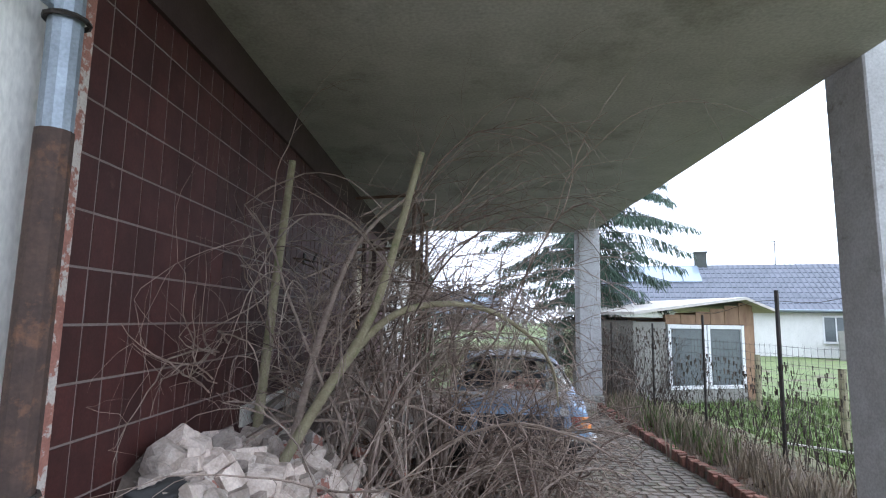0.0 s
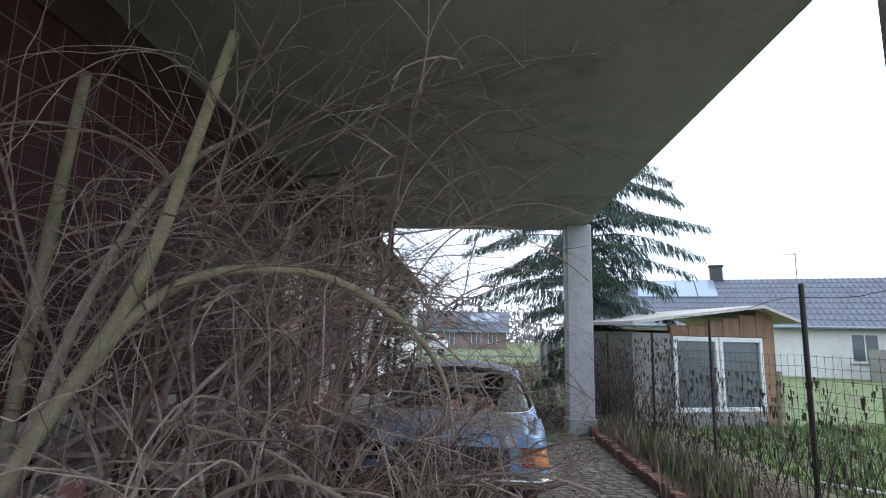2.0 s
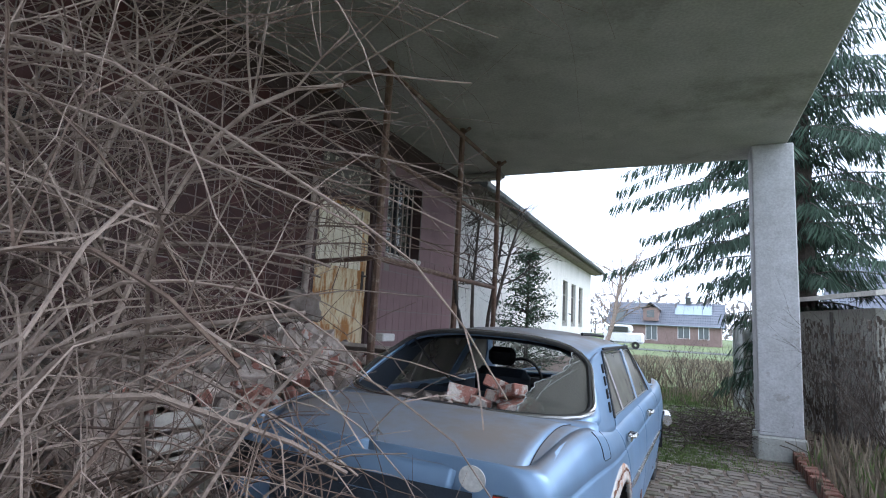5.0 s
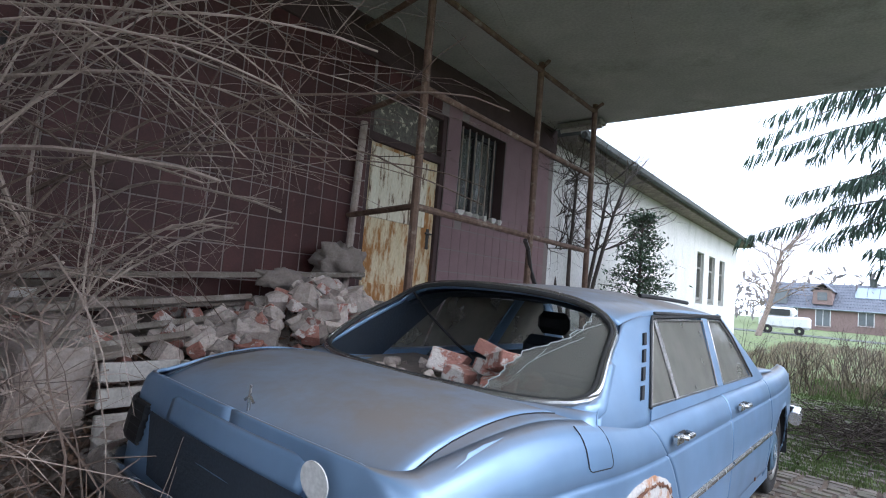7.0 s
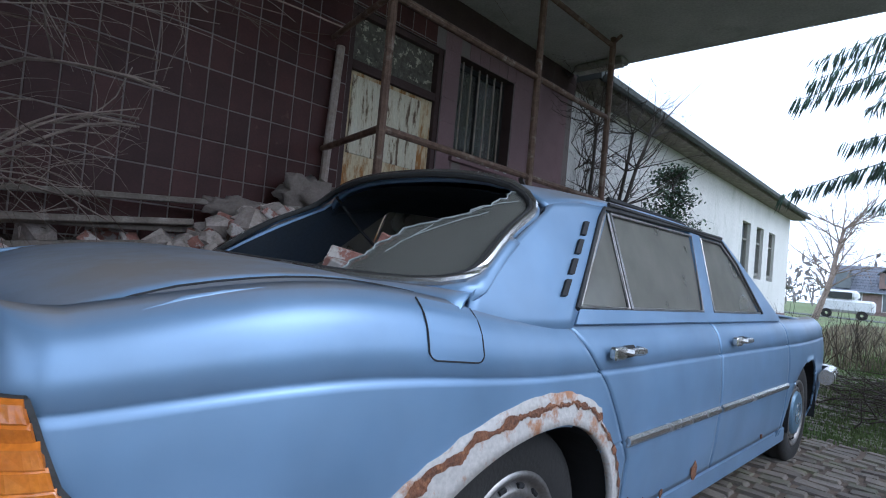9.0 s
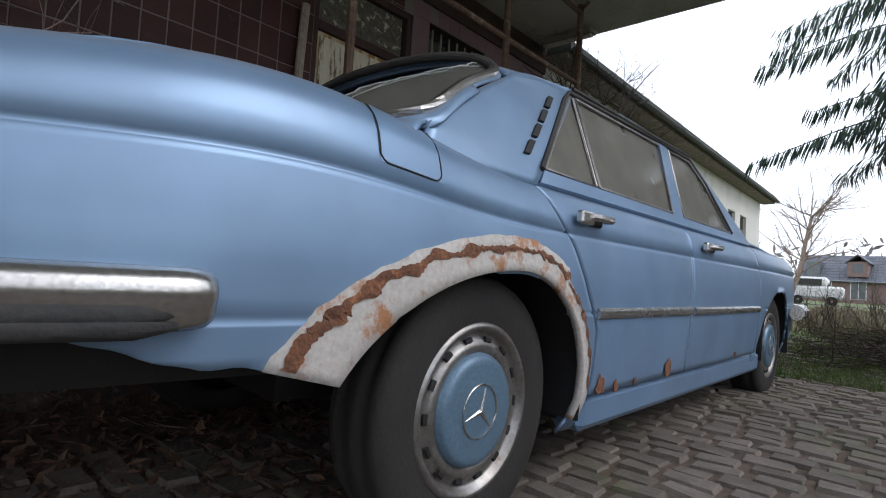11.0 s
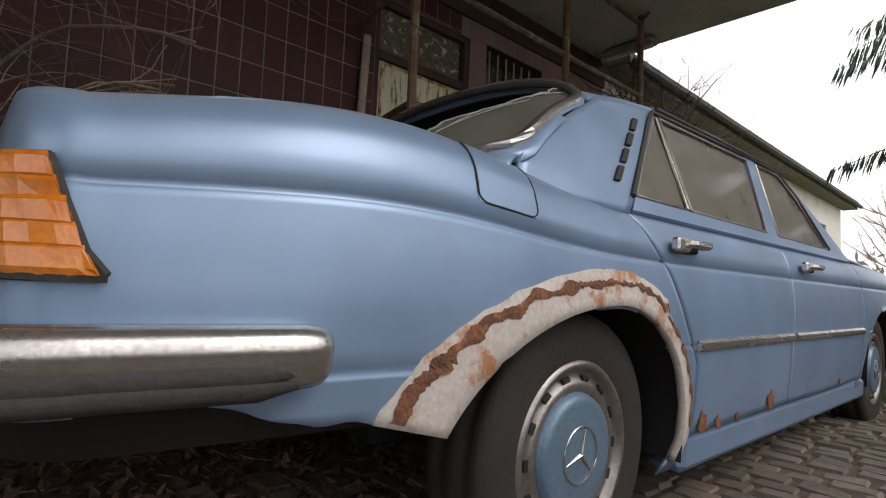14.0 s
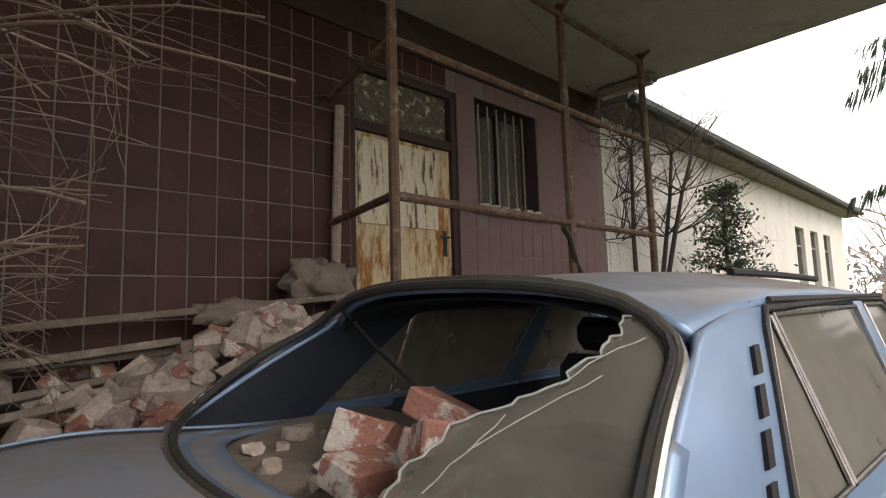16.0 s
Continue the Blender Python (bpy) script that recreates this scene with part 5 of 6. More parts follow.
for i in range(560):
    y = RUB.uniform(-4.2, 2.6)
    x = WX + 0.12 + 1.1 * RUB.random() ** 1.2
    if y > 0.6 and RUB.random() < 0.3:
        y = RUB.uniform(-1.6, 1.4)
    if i > 290:
        x, y = RUB.gauss(-1.45, 0.26), RUB.gauss(0.50, 0.55)
    z = pile_height(x, y)
    if z < 0.08 or x > -0.98 or (x > -1.55 and -2.5 < y < -0.75 and i % 3):
        continue
    is_brick = RUB.random() < (0.7 if i > 290 else 0.4)
    ob = new("brick" if is_brick else "stone", RUB.choice(brick_meshes if is_brick else stone_meshes))
    s = RUB.uniform(0.45, 1.0) if i > 290 else RUB.uniform(0.4, 1.05) if not is_brick else 1
    ob.matrix_world = pose(x, y, z - 0.03 + 0.05 * RUB.random(), RUB.uniform(-50, 50), RUB.uniform(-50, 50), RUB.uniform(0, 360)) @ Matrix.Diagonal((s, s, s, 1))
    tagged(ob, "broken brick caked with pale mortar in the rubble" if is_brick else "broken grey lump of mortar in the rubble", "brick" if is_brick else "stone", "rubble pieces")
for i, (x, y0, y1, z0, z1, w) in enumerate(((-2.03, -2.6, 0.9, 1.02, 1.22, 0.10), (-1.90, -2.4, 0.5, 0.96, 1.10, 0.14), (-1.80, -3.3, 0.2, 0.80, 1.12, 0.12), (-1.70, -2.2, 0.3, 0.72, 1.0, 0.16), (-1.58, -1.9, 0.0, 0.70, 0.92, 0.12),
                                             (-1.95, -3.7, -1.4, 0.75, 1.0, 0.12), (-1.5, -2.8, -0.6, 0.52, 0.85, 0.10), (-1.62, 1.0, 2.4, 1.12, 1.02, 0.18), (-2.0, -1.2, 1.3, 1.16, 1.34, 0.09))):
    bm = boxed(-w / 2, w / 2, 0, math.hypot(y1 - y0, z1 - z0), -0.018, 0.018, 0.004)
    p = part("plank", bm, "wood")
    p.matrix_world = pose(x, y0, z0, math.degrees(math.atan2(z1 - z0, y1 - y0)), RUB.uniform(-25, 15), RUB.uniform(-5, 5))
    tagged(p, "long grey weathered plank lying on the rubble", "plank", "planks on the rubble")
tagged(part("white_board", boxed(WX + 0.02, WX + 0.05, -2.7, -0.9, 0.95, 1.10, 0.004), "crate"), "pale board leaning on the tiled wall", "board")


def make_sack(name, x, y, z, s, seed, label):
    bm = bmesh.new()
    bmesh.ops.create_icosphere(bm, subdivisions=4, radius=1)
    for v in bm.verts:
        p = v.co
        k = 0.9 + 0.45 * noise.noise(p * 1.7 + Vector((seed, 0, 0))) + 0.42 * abs(noise.noise(p * 3.6 + Vector((seed, 3, 0)))) - 0.15 * abs(noise.noise(p * 8 + Vector((seed, 3, 5))))
        v.co = Vector((p.x * s[0] * k, p.y * s[1] * k, max(p.z, -0.6) * s[2] * k))
    ob = smooth(part(name, bm, "sack"))
    ob.location = (x, y, z)
    return tagged(ob, label, "sack")


make_sack("sack", -1.97, 1.12, 1.42, (0.14, 0.25, 0.17), 2.0, "crumpled grey brown sack lying on the rubble heap")
make_sack("sack", -1.88, 0.52, 1.24, (0.09, 0.22, 0.085), 7.0, "pale wrapped bundle lying on the planks")
make_sack("sack", -1.50, 2.15, 0.98, (0.14, 0.18, 0.10), 11.0, "crumpled pale bag beside the door")
pkt = tagged(part("white_packet", boxed(-1.80, -1.62, 2.05, 2.30, 1.13, 1.21, 0.01), "white"), "white paper packet on the rubble by the door", "packet")
crate = thing("crate", "pale slatted crate tipped on the rubble", "crate")
for k in range(3):
    part("slat", boxed(-1.30, -0.98, -2.14, -2.11, 0.18 + 0.12 * k, 0.27 + 0.12 * k, 0.004), "crate", crate)
    part("slat", boxed(-1.33, -1.30, -2.50, -2.14, 0.18 + 0.12 * k, 0.27 + 0.12 * k, 0.004), "crate", crate)
part("tray", boxed(-1.33, -0.98, -2.5, -2.14, 0.0, 0.17, 0.01), "crate", crate)
crate.matrix_world = pose(0.06, 1.66, 0.30)
tagged(part("block", boxed(-1.75, -1.45, -1.0, -0.7, 0.42, 0.80, 0.02), "rubble"), "grey concrete block on end in the rubble", "block").rotation_euler = (0.0, 0.05, 0.1)

# bricks on the parcel shelf
for i, (x, y, z, a, b, c, k) in enumerate(((-0.24, -0.12, 0.935, 70, 10, 20, 0), (-0.10, -0.20, 0.915, 15, 5, 100, 1), (-0.02, -0.06, 0.925, 0, 20, 60, 2), (0.10, -0.17, 0.915, 5, -15, 30, 3), (0.13, -0.04, 0.925, 20, 10, 80, 0),
                                           (-0.05, -0.02, 1.0, -10, 20, 15, 1), (0.04, -0.13, 0.985, 10, 15, 150, 2))):
    ob = new("brick", brick_meshes[k])
    ob.matrix_world = pose(*(LEAN @ Vector((x * 1.1 + 0.17, y + 0.07, 0.912 + (z - 0.915) * 0.9))), a, b, c) @ Matrix.Diagonal((0.78, 0.85, 0.85, 1))
    tagged(ob, "broken red brick on the car's parcel shelf", "brick", "bricks in the car")
for i in range(44):
    ob = new("stone", stone_meshes[i % 10])
    s = RUB.uniform(0.06, 0.3) if i > 6 else RUB.uniform(0.25, 0.42)
    ob.matrix_world = pose(*(LEAN @ Vector((RUB.uniform(-0.5, 0.5), RUB.uniform(-0.26, 0.15), 0.883))), RUB.uniform(-40, 40), 0, RUB.uniform(0, 360)) @ Matrix.Diagonal((s, s, s, 1))
    tagged(ob, "small lump of mortar on the car's parcel shelf", "stone", "debris in the car")


# ---- branches ----
def grow(rnd, p, d, length, r, droop, wig, verts, faces, kids=0, depth=0, sides=5, step=0.12, keep=None):
    """A wiggling, drooping shoot with side shoots."""
    n = max(3, int(length / step))
    pts, rad = [p.copy()], [r]
    d = d.normalized()
    for i in range(n):
        d = (d + Vector((rnd.gauss(0, wig), rnd.gauss(0, wig), rnd.gauss(0, wig) - droop * (i / n))) ).normalized()
        q = pts[-1] + d * (length / n)
        if q.z > CEIL - 0.08 and -5.6 < q.y < 5.05 and q.x < EDGE:
            d.z = -abs(d.z) * 0.4
            q.z = CEIL - 0.1
        if q.x < WX + 0.04 and q.y < 20:
            d.x = abs(d.x)
            q.x = WX + 0.05
        if q.z < 0.02:
            break
        if keep and not keep(q):
            break
        pts.append(q)
        rad.append(r * (1 - 0.8 * (i + 1) / n))
    if len(pts) < 3:
        return
    tube(pts, rad, sides if r > 0.006 else 4 if r > 0.003 else 3, verts, faces)
    if depth > 0:
        for _ in range(kids):
            i = rnd.randrange(max(1, len(pts) // 4), len(pts))
            a = (pts[i] - pts[i - 1]).normalized()
            side = Vector((rnd.gauss(0, 1), rnd.gauss(0, 1), rnd.gauss(0.25, 0.9)))
            dd = (a * 0.75 + side.normalized() * 0.75)
            grow(rnd, pts[i], dd, length * rnd.uniform(0.25, 0.5), max(rad[i] * 0.62, 0.0016), droop * 1.2, wig * 1.1, verts, faces, max(2, kids // 2), depth - 1, 4, step * 0.8, keep)


def lane(q):
    """True where the footpath past the bush stays free."""
    if q.y < -4.6:
        xl = -0.65 + (q.y + 7.0) * 0.45
    else:
        xl = 0.42 + (q.y + 4.6) * 0.42
    if q.y < -4.2 and q.x > -1.6 and q.z < 3.0:
        return q.y > -5.2 and q.x < xl - 0.75
    if q.y > -1.25 and q.x > -0.95 and q.z < 1.55:
        return False
    if q.x > xl - 0.42 and q.y < -1.7:
        return q.z > 2.35 + 0.25 * (q.y + 4.4)
    if q.y > -1.9 and q.x > 0.55:
        return q.z > 2.3
    return q.y < (0.9 if q.z > 2.0 and q.x > -1.3 else -0.3)


bush = thing("bush", "large leafless overgrown bush of pale tangled branches", "bush")
B = random.Random(12)
for pts, rad, mt in (([(-2.06, -2.62, 0.3), (-2.02, -2.6, 1.0), (-1.96, -2.6, 1.9), (-1.87, -2.6, 3.0)], [0.042, 0.038, 0.034, 0.028], "bark_green"),
                     ([(-1.9, -3.12, 0.2), (-1.75, -3.12, 0.65), (-1.45, -3.1, 1.2), (-1.12, -3.1, 1.72), (-0.98, -3.1, 2.2), (-0.80, -3.1, 2.92)], [0.045, 0.04, 0.036, 0.03, 0.027, 0.023], "bark_green"),
                     ([(-1.35, -3.1, 1.35), (-1.12, -3.08, 1.68), (-0.86, -3.05, 1.86), (-0.38, -3.0, 1.88), (0.0, -2.9, 1.66), (0.17, -2.8, 1.42), (0.2, -2.75, 1.15)], [0.028, 0.026, 0.023, 0.019, 0.015, 0.011, 0.006], "bark_green"),
                     ([(-1.75, -3.0, 0.3), (-1.62, -3.0, 1.0), (-1.5, -2.9, 1.7), (-1.3, -2.7, 2.4), (-0.9, -2.4, 2.8)], [0.035, 0.03, 0.024, 0.017, 0.010], "bark"),
                     ([(-1.6, -2.4, 0.3), (-1.45, -2.3, 1.1), (-1.3, -2.2, 1.9), (-1.0, -2.0, 2.5)], [0.03, 0.026, 0.02, 0.012], "bark"),
                     ([(-1.3, -2.8, 0.2), (-1.0, -2.6, 0.75), (-0.5, -2.3, 1.12), (0.0, -2.0, 1.28), (0.42, -1.8, 1.36)], [0.014, 0.012, 0.010, 0.008, 0.005], "bark")):
    smooth(part("stem", tube(soften(pts), soften(rad), 9), mt, bush, "thick cut stem" if mt == "bark_green" else ""))
for i in range(58):
    verts, faces = [], []
    y = B.uniform(-3.1, -1.2)
    p = Vector((B.uniform(-1.9, -0.75) + 0.15 * (y + 3.7), y, B.uniform(0.0, 0.6)))
    aim = Vector((B.uniform(-0.5, 0.55), B.uniform(-0.45, 0.5), B.uniform(0.8, 1.6)))
    grow(B, p, aim, B.uniform(2.2, 3.9), B.uniform(0.008, 0.017), 0.24, 0.105, verts, faces, 8, 2, 5, 0.12, lane)
    if faces:
        part("branch", (verts, faces), "bark_brown" if i % 5 == 0 else "bark", bush)
for i in range(46):
    # long arching shoots reaching over the drive
    verts, faces = [], []
    p = Vector((B.uniform(-1.7, -0.9), B.uniform(-3.0, -1.2), B.uniform(1.2, 2.4)))
    aim = Vector((B.uniform(0.35, 0.9), B.uniform(-0.1, 1.0), B.uniform(0.1, 0.7)))
    grow(B, p, aim, B.uniform(1.8, 3.2), B.uniform(0.005, 0.009), 0.12, 0.085, verts, faces, 5, 1, 5, 0.13, lane)
    if faces:
        part("branch", (verts, faces), "bark_brown" if i % 3 == 0 else "bark", bush)
for i in range(24):
    # twigs lying in front of the wall
    verts, faces = [], []
    p = Vector((B.uniform(-2.05, -1.4), B.uniform(-2.9, -0.9), B.uniform(0.4, 1.9)))
    aim = Vector((B.uniform(-0.2, 0.4), B.uniform(-0.5, 0.9), B.uniform(-0.1, 0.9)))
    grow(B, p, aim, B.uniform(1.0, 2.0), B.uniform(0.004, 0.008), 0.10, 0.10, verts, faces, 6, 1, 4, 0.1, lane)
    if faces:
        part("twig", (verts, faces), "bark", bush)
for i in range(66):
    # low tangle before the car
    verts, faces = [], []
    p = Vector((B.uniform(-1.0, 0.3), B.uniform(-3.3, -1.5), B.uniform(0.05, 0.5)))
    aim = Vector((B.uniform(0.0, 1.0), B.uniform(-0.5, 0.6), B.uniform(0.2, 0.9)))
    grow(B, p, aim, B.uniform(1.2, 2.2), B.uniform(0.006, 0.011), 0.25, 0.12, verts, faces, 7, 2, 4, 0.1, lane)
    if faces:
        part("branch", (verts, faces), "bark_brown" if i % 2 else "bark", bush)


for i in range(9):
    # pale creeping twigs on the bare tiles
    verts, faces = [], []
    p = Vector((WX + 0.06, B.uniform(-3.5, -2.9), B.uniform(1.1, 2.0)))
    aim = Vector((B.uniform(-0.05, 0.12), -1.0, B.uniform(-0.1, 0.6)))
    grow(B, p, aim, B.uniform(0.8, 1.4), B.uniform(0.006, 0.009), 0.02, 0.16, verts, faces, 4, 1, 5, 0.1)
    if faces:
        part("twig", (verts, faces), "bark", bush)

# stacked blocks and cast-off cloth at the near end of the heap
for i in range(40):
    ob = new("block", brick_meshes[4 + i % 4] if i % 3 else stone_meshes[i % 10])
    k = RUB.random()
    x, y = -1.85 + 0.5 * k + RUB.uniform(-0.1, 0.1), -3.89 + RUB.uniform(-0.3, 0.45)
    sc = RUB.uniform(0.55, 0.95)
    ob.matrix_world = pose(x, y, max(0.10, pile_height(x, y) + RUB.uniform(-0.02, 0.04)), RUB.uniform(-25, 25), RUB.uniform(-25, 25), RUB.uniform(0, 360)) @ Matrix.Diagonal((sc, sc, sc * 1.2, 1))
    tagged(ob, "pale mortar-caked block tumbled at the foot of the wall", "block", "rubble pieces")
for x, y, sx, sd, mt, lb in ((-1.93, -4.12, 0.14, 3.0, "rubber", "crumpled black plastic sheet on the rubble"), (-1.72, -4.16, 0.15, 9.0, "redcloth", "crumpled dull red cloth on the rubble")):
    cl = make_sack("cloth", x, y, pile_height(x, y) + 0.02, (sx, sx * 1.2, sx * 0.5), sd, lb)
    cl.data.materials[0] = M[mt]


# ---- leaf litter ----
def leaves(name, count, box_, size, material, label, seed, height=0.03, keep=None):
    rnd = random.Random(seed)
    verts, faces = [], []
    for _ in range(count):
        x, y = rnd.uniform(box_[0], box_[1]), rnd.uniform(box_[2], box_[3])
        if keep and not keep(x, y):
            continue
        z = rnd.uniform(0.004, height) + (max(0.0, pile_height(x, y) - 0.07) if x < -0.7 else 0.0)
        s = size * rnd.uniform(0.5, 1.3)
        m = pose(x, y, z, rnd.gauss(0, 28), rnd.gauss(0, 28), rnd.uniform(0, 360))
        n0 = len(verts)
        verts += [m @ Vector(q) for q in ((-s, 0, 0), (-0.2 * s, -0.38 * s, 0.12 * s), (s, 0, 0.05 * s), (-0.1 * s, 0.38 * s, 0.12 * s))]
        faces += [(n0, n0 + 1, n0 + 2), (n0, n0 + 2, n0 + 3)]
    return tagged(part(name, (verts, faces), material), label, "leaves", kind="stuff")


leaves("dead_leaves", 14000, (-1.75, 0.75, -4.6, 0.4), 0.035, "litter", "brown dead leaves and twigs on the earth", 5)
leaves("dead_leaves", 6000, (2.38, 3.9, -4.0, 6.5), 0.03, "litter", "brown dead leaves behind the kerb", 6, 0.16)
LT = random.Random(77)
verts, faces = [], []
for _ in range(500):
    p = Vector((LT.uniform(-1.9, 0.6), LT.uniform(-4.4, 0.2), 0.012))
    a = LT.uniform(0, 6.3)
    tube([p, p + Vector((math.cos(a), math.sin(a), 0.1)) * LT.uniform(0.05, 0.16)], 0.0025, 3, verts, faces)
tagged(part("fallen_twigs", (verts, faces), "drygrass"), "small fallen twigs on the dead leaves", "twigs", kind="stuff")


# ---- kerb, soil, fence ----
soil = part("soil_bed", grid(lambda x, y: (x, y, 0.085 + 0.05 * noise.noise((x * 2, y * 2, 0)) - (0.2 if x > 4.1 else 0)), span(2.36, 4.2, 12), span(-4.2, 7.5, 40)), "ground")
tagged(soil, "raised bed of damp soil behind the kerb", "soil", kind="structure")


def fence_x(y):
    return 3.05 + 0.105 * (4.5 - y)


fence = thing("wire_fence", "rusty wire mesh fence with dark posts overgrown by dead vines", "fence")
for y, h in ((-3.2, 2.1), (-1.5, 2.0), (0.2, 2.2), (1.9, 1.9), (3.6, 1.75), (5.6, 1.75), (7.4, 1.75)):
    x = fence_x(y)
    part("post", tube([(x, y, 0), (x + 0.01, y, h)], 0.026 if h > 2 else 0.018, 8), "iron", fence)
verts, faces = [], []
for z in span(0.15, 1.5, 14):
    tube([(fence_x(y), y, z + 0.01 * math.sin(y * 7)) for y in span(-3.4, 7.4, 30)], 0.0022, 3, verts, faces)
for y in span(-3.4, 7.4, 110):
    tube([(fence_x(y), y, 0.12), (fence_x(y), y, 1.52)], 0.0022, 3, verts, faces)
tagged(part("wire_mesh", (verts, faces), "iron", fence), kind="stuff")
part("top_wire", tube([(fence_x(y), y, 2.05 + 0.05 * math.sin(y * 3) - 0.05 * y) for y in span(-3.4, 5, 30)], 0.004, 4), "iron", fence)
VN = random.Random(31)
for y in span(-3.0, 2.6, 17) + span(2.8, 7.2, 24):
    verts, faces = [], []
    tall = 1.0 if y < 2.7 else 1.35
    x = fence_x(y)
    for _ in range(5):
        p = Vector((x + VN.uniform(-0.12, 0.12), y + VN.uniform(-0.18, 0.18), 0.05))
        grow(VN, p, Vector((VN.gauss(0, 0.12), VN.gauss(0, 0.2), 1)), tall * VN.uniform(0.6, 1.45), 0.007, 0.02, 0.09, verts, faces, 4, 1, 4, 0.09)
    # hanging dead leaves on the vine
    for _ in range(64):
        c = Vector((x + VN.gauss(0, 0.07), y + VN.gauss(0, 0.13), 0.2 + tall * 1.1 * VN.random() ** 0.9))
        a, s = VN.uniform(0, 6.3), VN.uniform(0.010, 0.032)
        n0 = len(verts)
        u = Vector((math.cos(a), math.sin(a), 0)) * s * 0.5
        verts += [c - u, c + u, c + u * 0.5 - Vector((0, 0, s * 2.6)), c - u * 0.6 - Vector((0, 0, s * 2.2))]
        faces.append((n0, n0 + 1, n0 + 2, n0 + 3))
    tagged(part("dead_vine", (verts, faces), "vine"), "dark dead vine hanging on the wire fence", "vine", "vines on the fence")
for x, y in ((5.0, 1.3), (5.6, 4.6)):
    tagged(part("wooden_post", tube([(x, y, 0), (x + 0.02, y, 1.15)], [0.06, 0.055], 8), "bark_green"), "short mossy wooden post in the lawn", "post", "lawn posts")
rail = tagged(part("garden_hose_pipe", tube([(4.1, 1.2, 0.12), (4.9, 0.6, 0.1), (6.2, -0.2, 0.1)], 0.018, 6), "crate"), "pale pipe lying in the grass", "pipe")


def tufts(name, count, where, height, material, label, seed, lean=0.35):
    rnd = random.Random(seed)
    verts, faces = [], []
    for _ in range(count):
        x, y = where(rnd)
        for _ in range(6):
            h = height * rnd.uniform(0.4, 1.2)
            a = rnd.uniform(0, 6.3)
            b = Vector((x + rnd.gauss(0, 0.03), y + rnd.gauss(0, 0.03), 0.0))
            u = Vector((math.cos(a + 1.57), math.sin(a + 1.57), 0)) * 0.005
            l = Vector((math.cos(a), math.sin(a), 0)) * h * lean * rnd.random()
            n0 = len(verts)
            verts += [b - u, b + u, b + l * 0.4 + Vector((0, 0, h * 0.6)) + u * 0.7, b + l + Vector((0, 0, h))]
            faces += [(n0, n0 + 1, n0 + 2), (n0, n0 + 2, n0 + 3)]
    return tagged(part(name, (verts, faces), material), label, "grass", kind="stuff")


tufts("lawn_grass", 5200, lambda r: (r.uniform(3.6, 9.0), r.uniform(-3.5, 6.5)), 0.12, "grass", "green lawn grass beyond the fence", 3)
tufts("moss_grass", 6500, lambda r: (0.9 + r.gauss(0, 0.35) + 0.5 * r.random(), 3.6 + 9 * r.random() ** 1.6), 0.045, "grass", "low green grass and moss on the drive", 4)
tufts("tall_grass", 420, lambda r: (2.75 + r.gauss(0, 0.18), r.uniform(-2.5, 4.4)), 0.42, "drygrass", "tall dry grass beside the column", 7)
tufts("green_tuft", 120, lambda r: (2.75 + r.gauss(0, 0.15), r.uniform(0.0, 4.0)), 0.4, "grass", "tall green grass beside the kerb", 8)
tufts("meadow", 3000, lambda r: (r.uniform(-1.5, 5.0), r.uniform(9.0, 30.0)), 0.22, "drygrass", "pale rough meadow beyond the drive", 9)

heap = thing("brush_heap", "dark heap of cut dead twigs at the column's foot", "brushwood")
HP = random.Random(9)
for k in range(10):
    verts, faces = [], []
    for _ in range(26):
        c = Vector((1.62 + HP.gauss(0, 0.33), 5.3 + HP.gauss(0, 0.55), 0.03 + 0.28 * HP.random()))
        grow(HP, c, Vector((HP.gauss(0, 1), HP.gauss(0, 1), HP.gauss(0.1, 0.25))), HP.uniform(0.3, 0.8), 0.006, 0.05, 0.16, verts, faces, 2, 1, 3, 0.09)
    tagged(part("twig_layer", (verts, faces), "vine", heap), kind="stuff")

# scrubby bare shrubs along the drive
SH = random.Random(17)
for x, y, h in ((0.55, 9.5, 1.0), (1.1, 11.5, 1.1), (1.9, 9.6, 1.25), (2.5, 11.0, 1.4), (0.2, 13.0, 1.2), (1.5, 14.0, 1.3), (3.0, 9.0, 1.3), (-0.6, 12.0, 1.1), (2.2, 8.2, 0.9), (1.0, 17, 1.4), (2.4, 16, 1.4), (3.6, 15, 1.6)):
    verts, faces = [], []
    for _ in range(16):
        grow(SH, Vector((x + SH.gauss(0, 0.2), y + SH.gauss(0, 0.2), 0)), Vector((SH.gauss(0, 0.35), SH.gauss(0, 0.35), 1)), h * SH.uniform(0.6, 1.1), 0.009, 0.03, 0.09, verts, faces, 5, 1, 3, 0.12)
    tagged(part("bare_shrub", (verts, faces), "vine"), "bare brown shrub beside the mossy drive", "shrub", "shrubs along the drive")


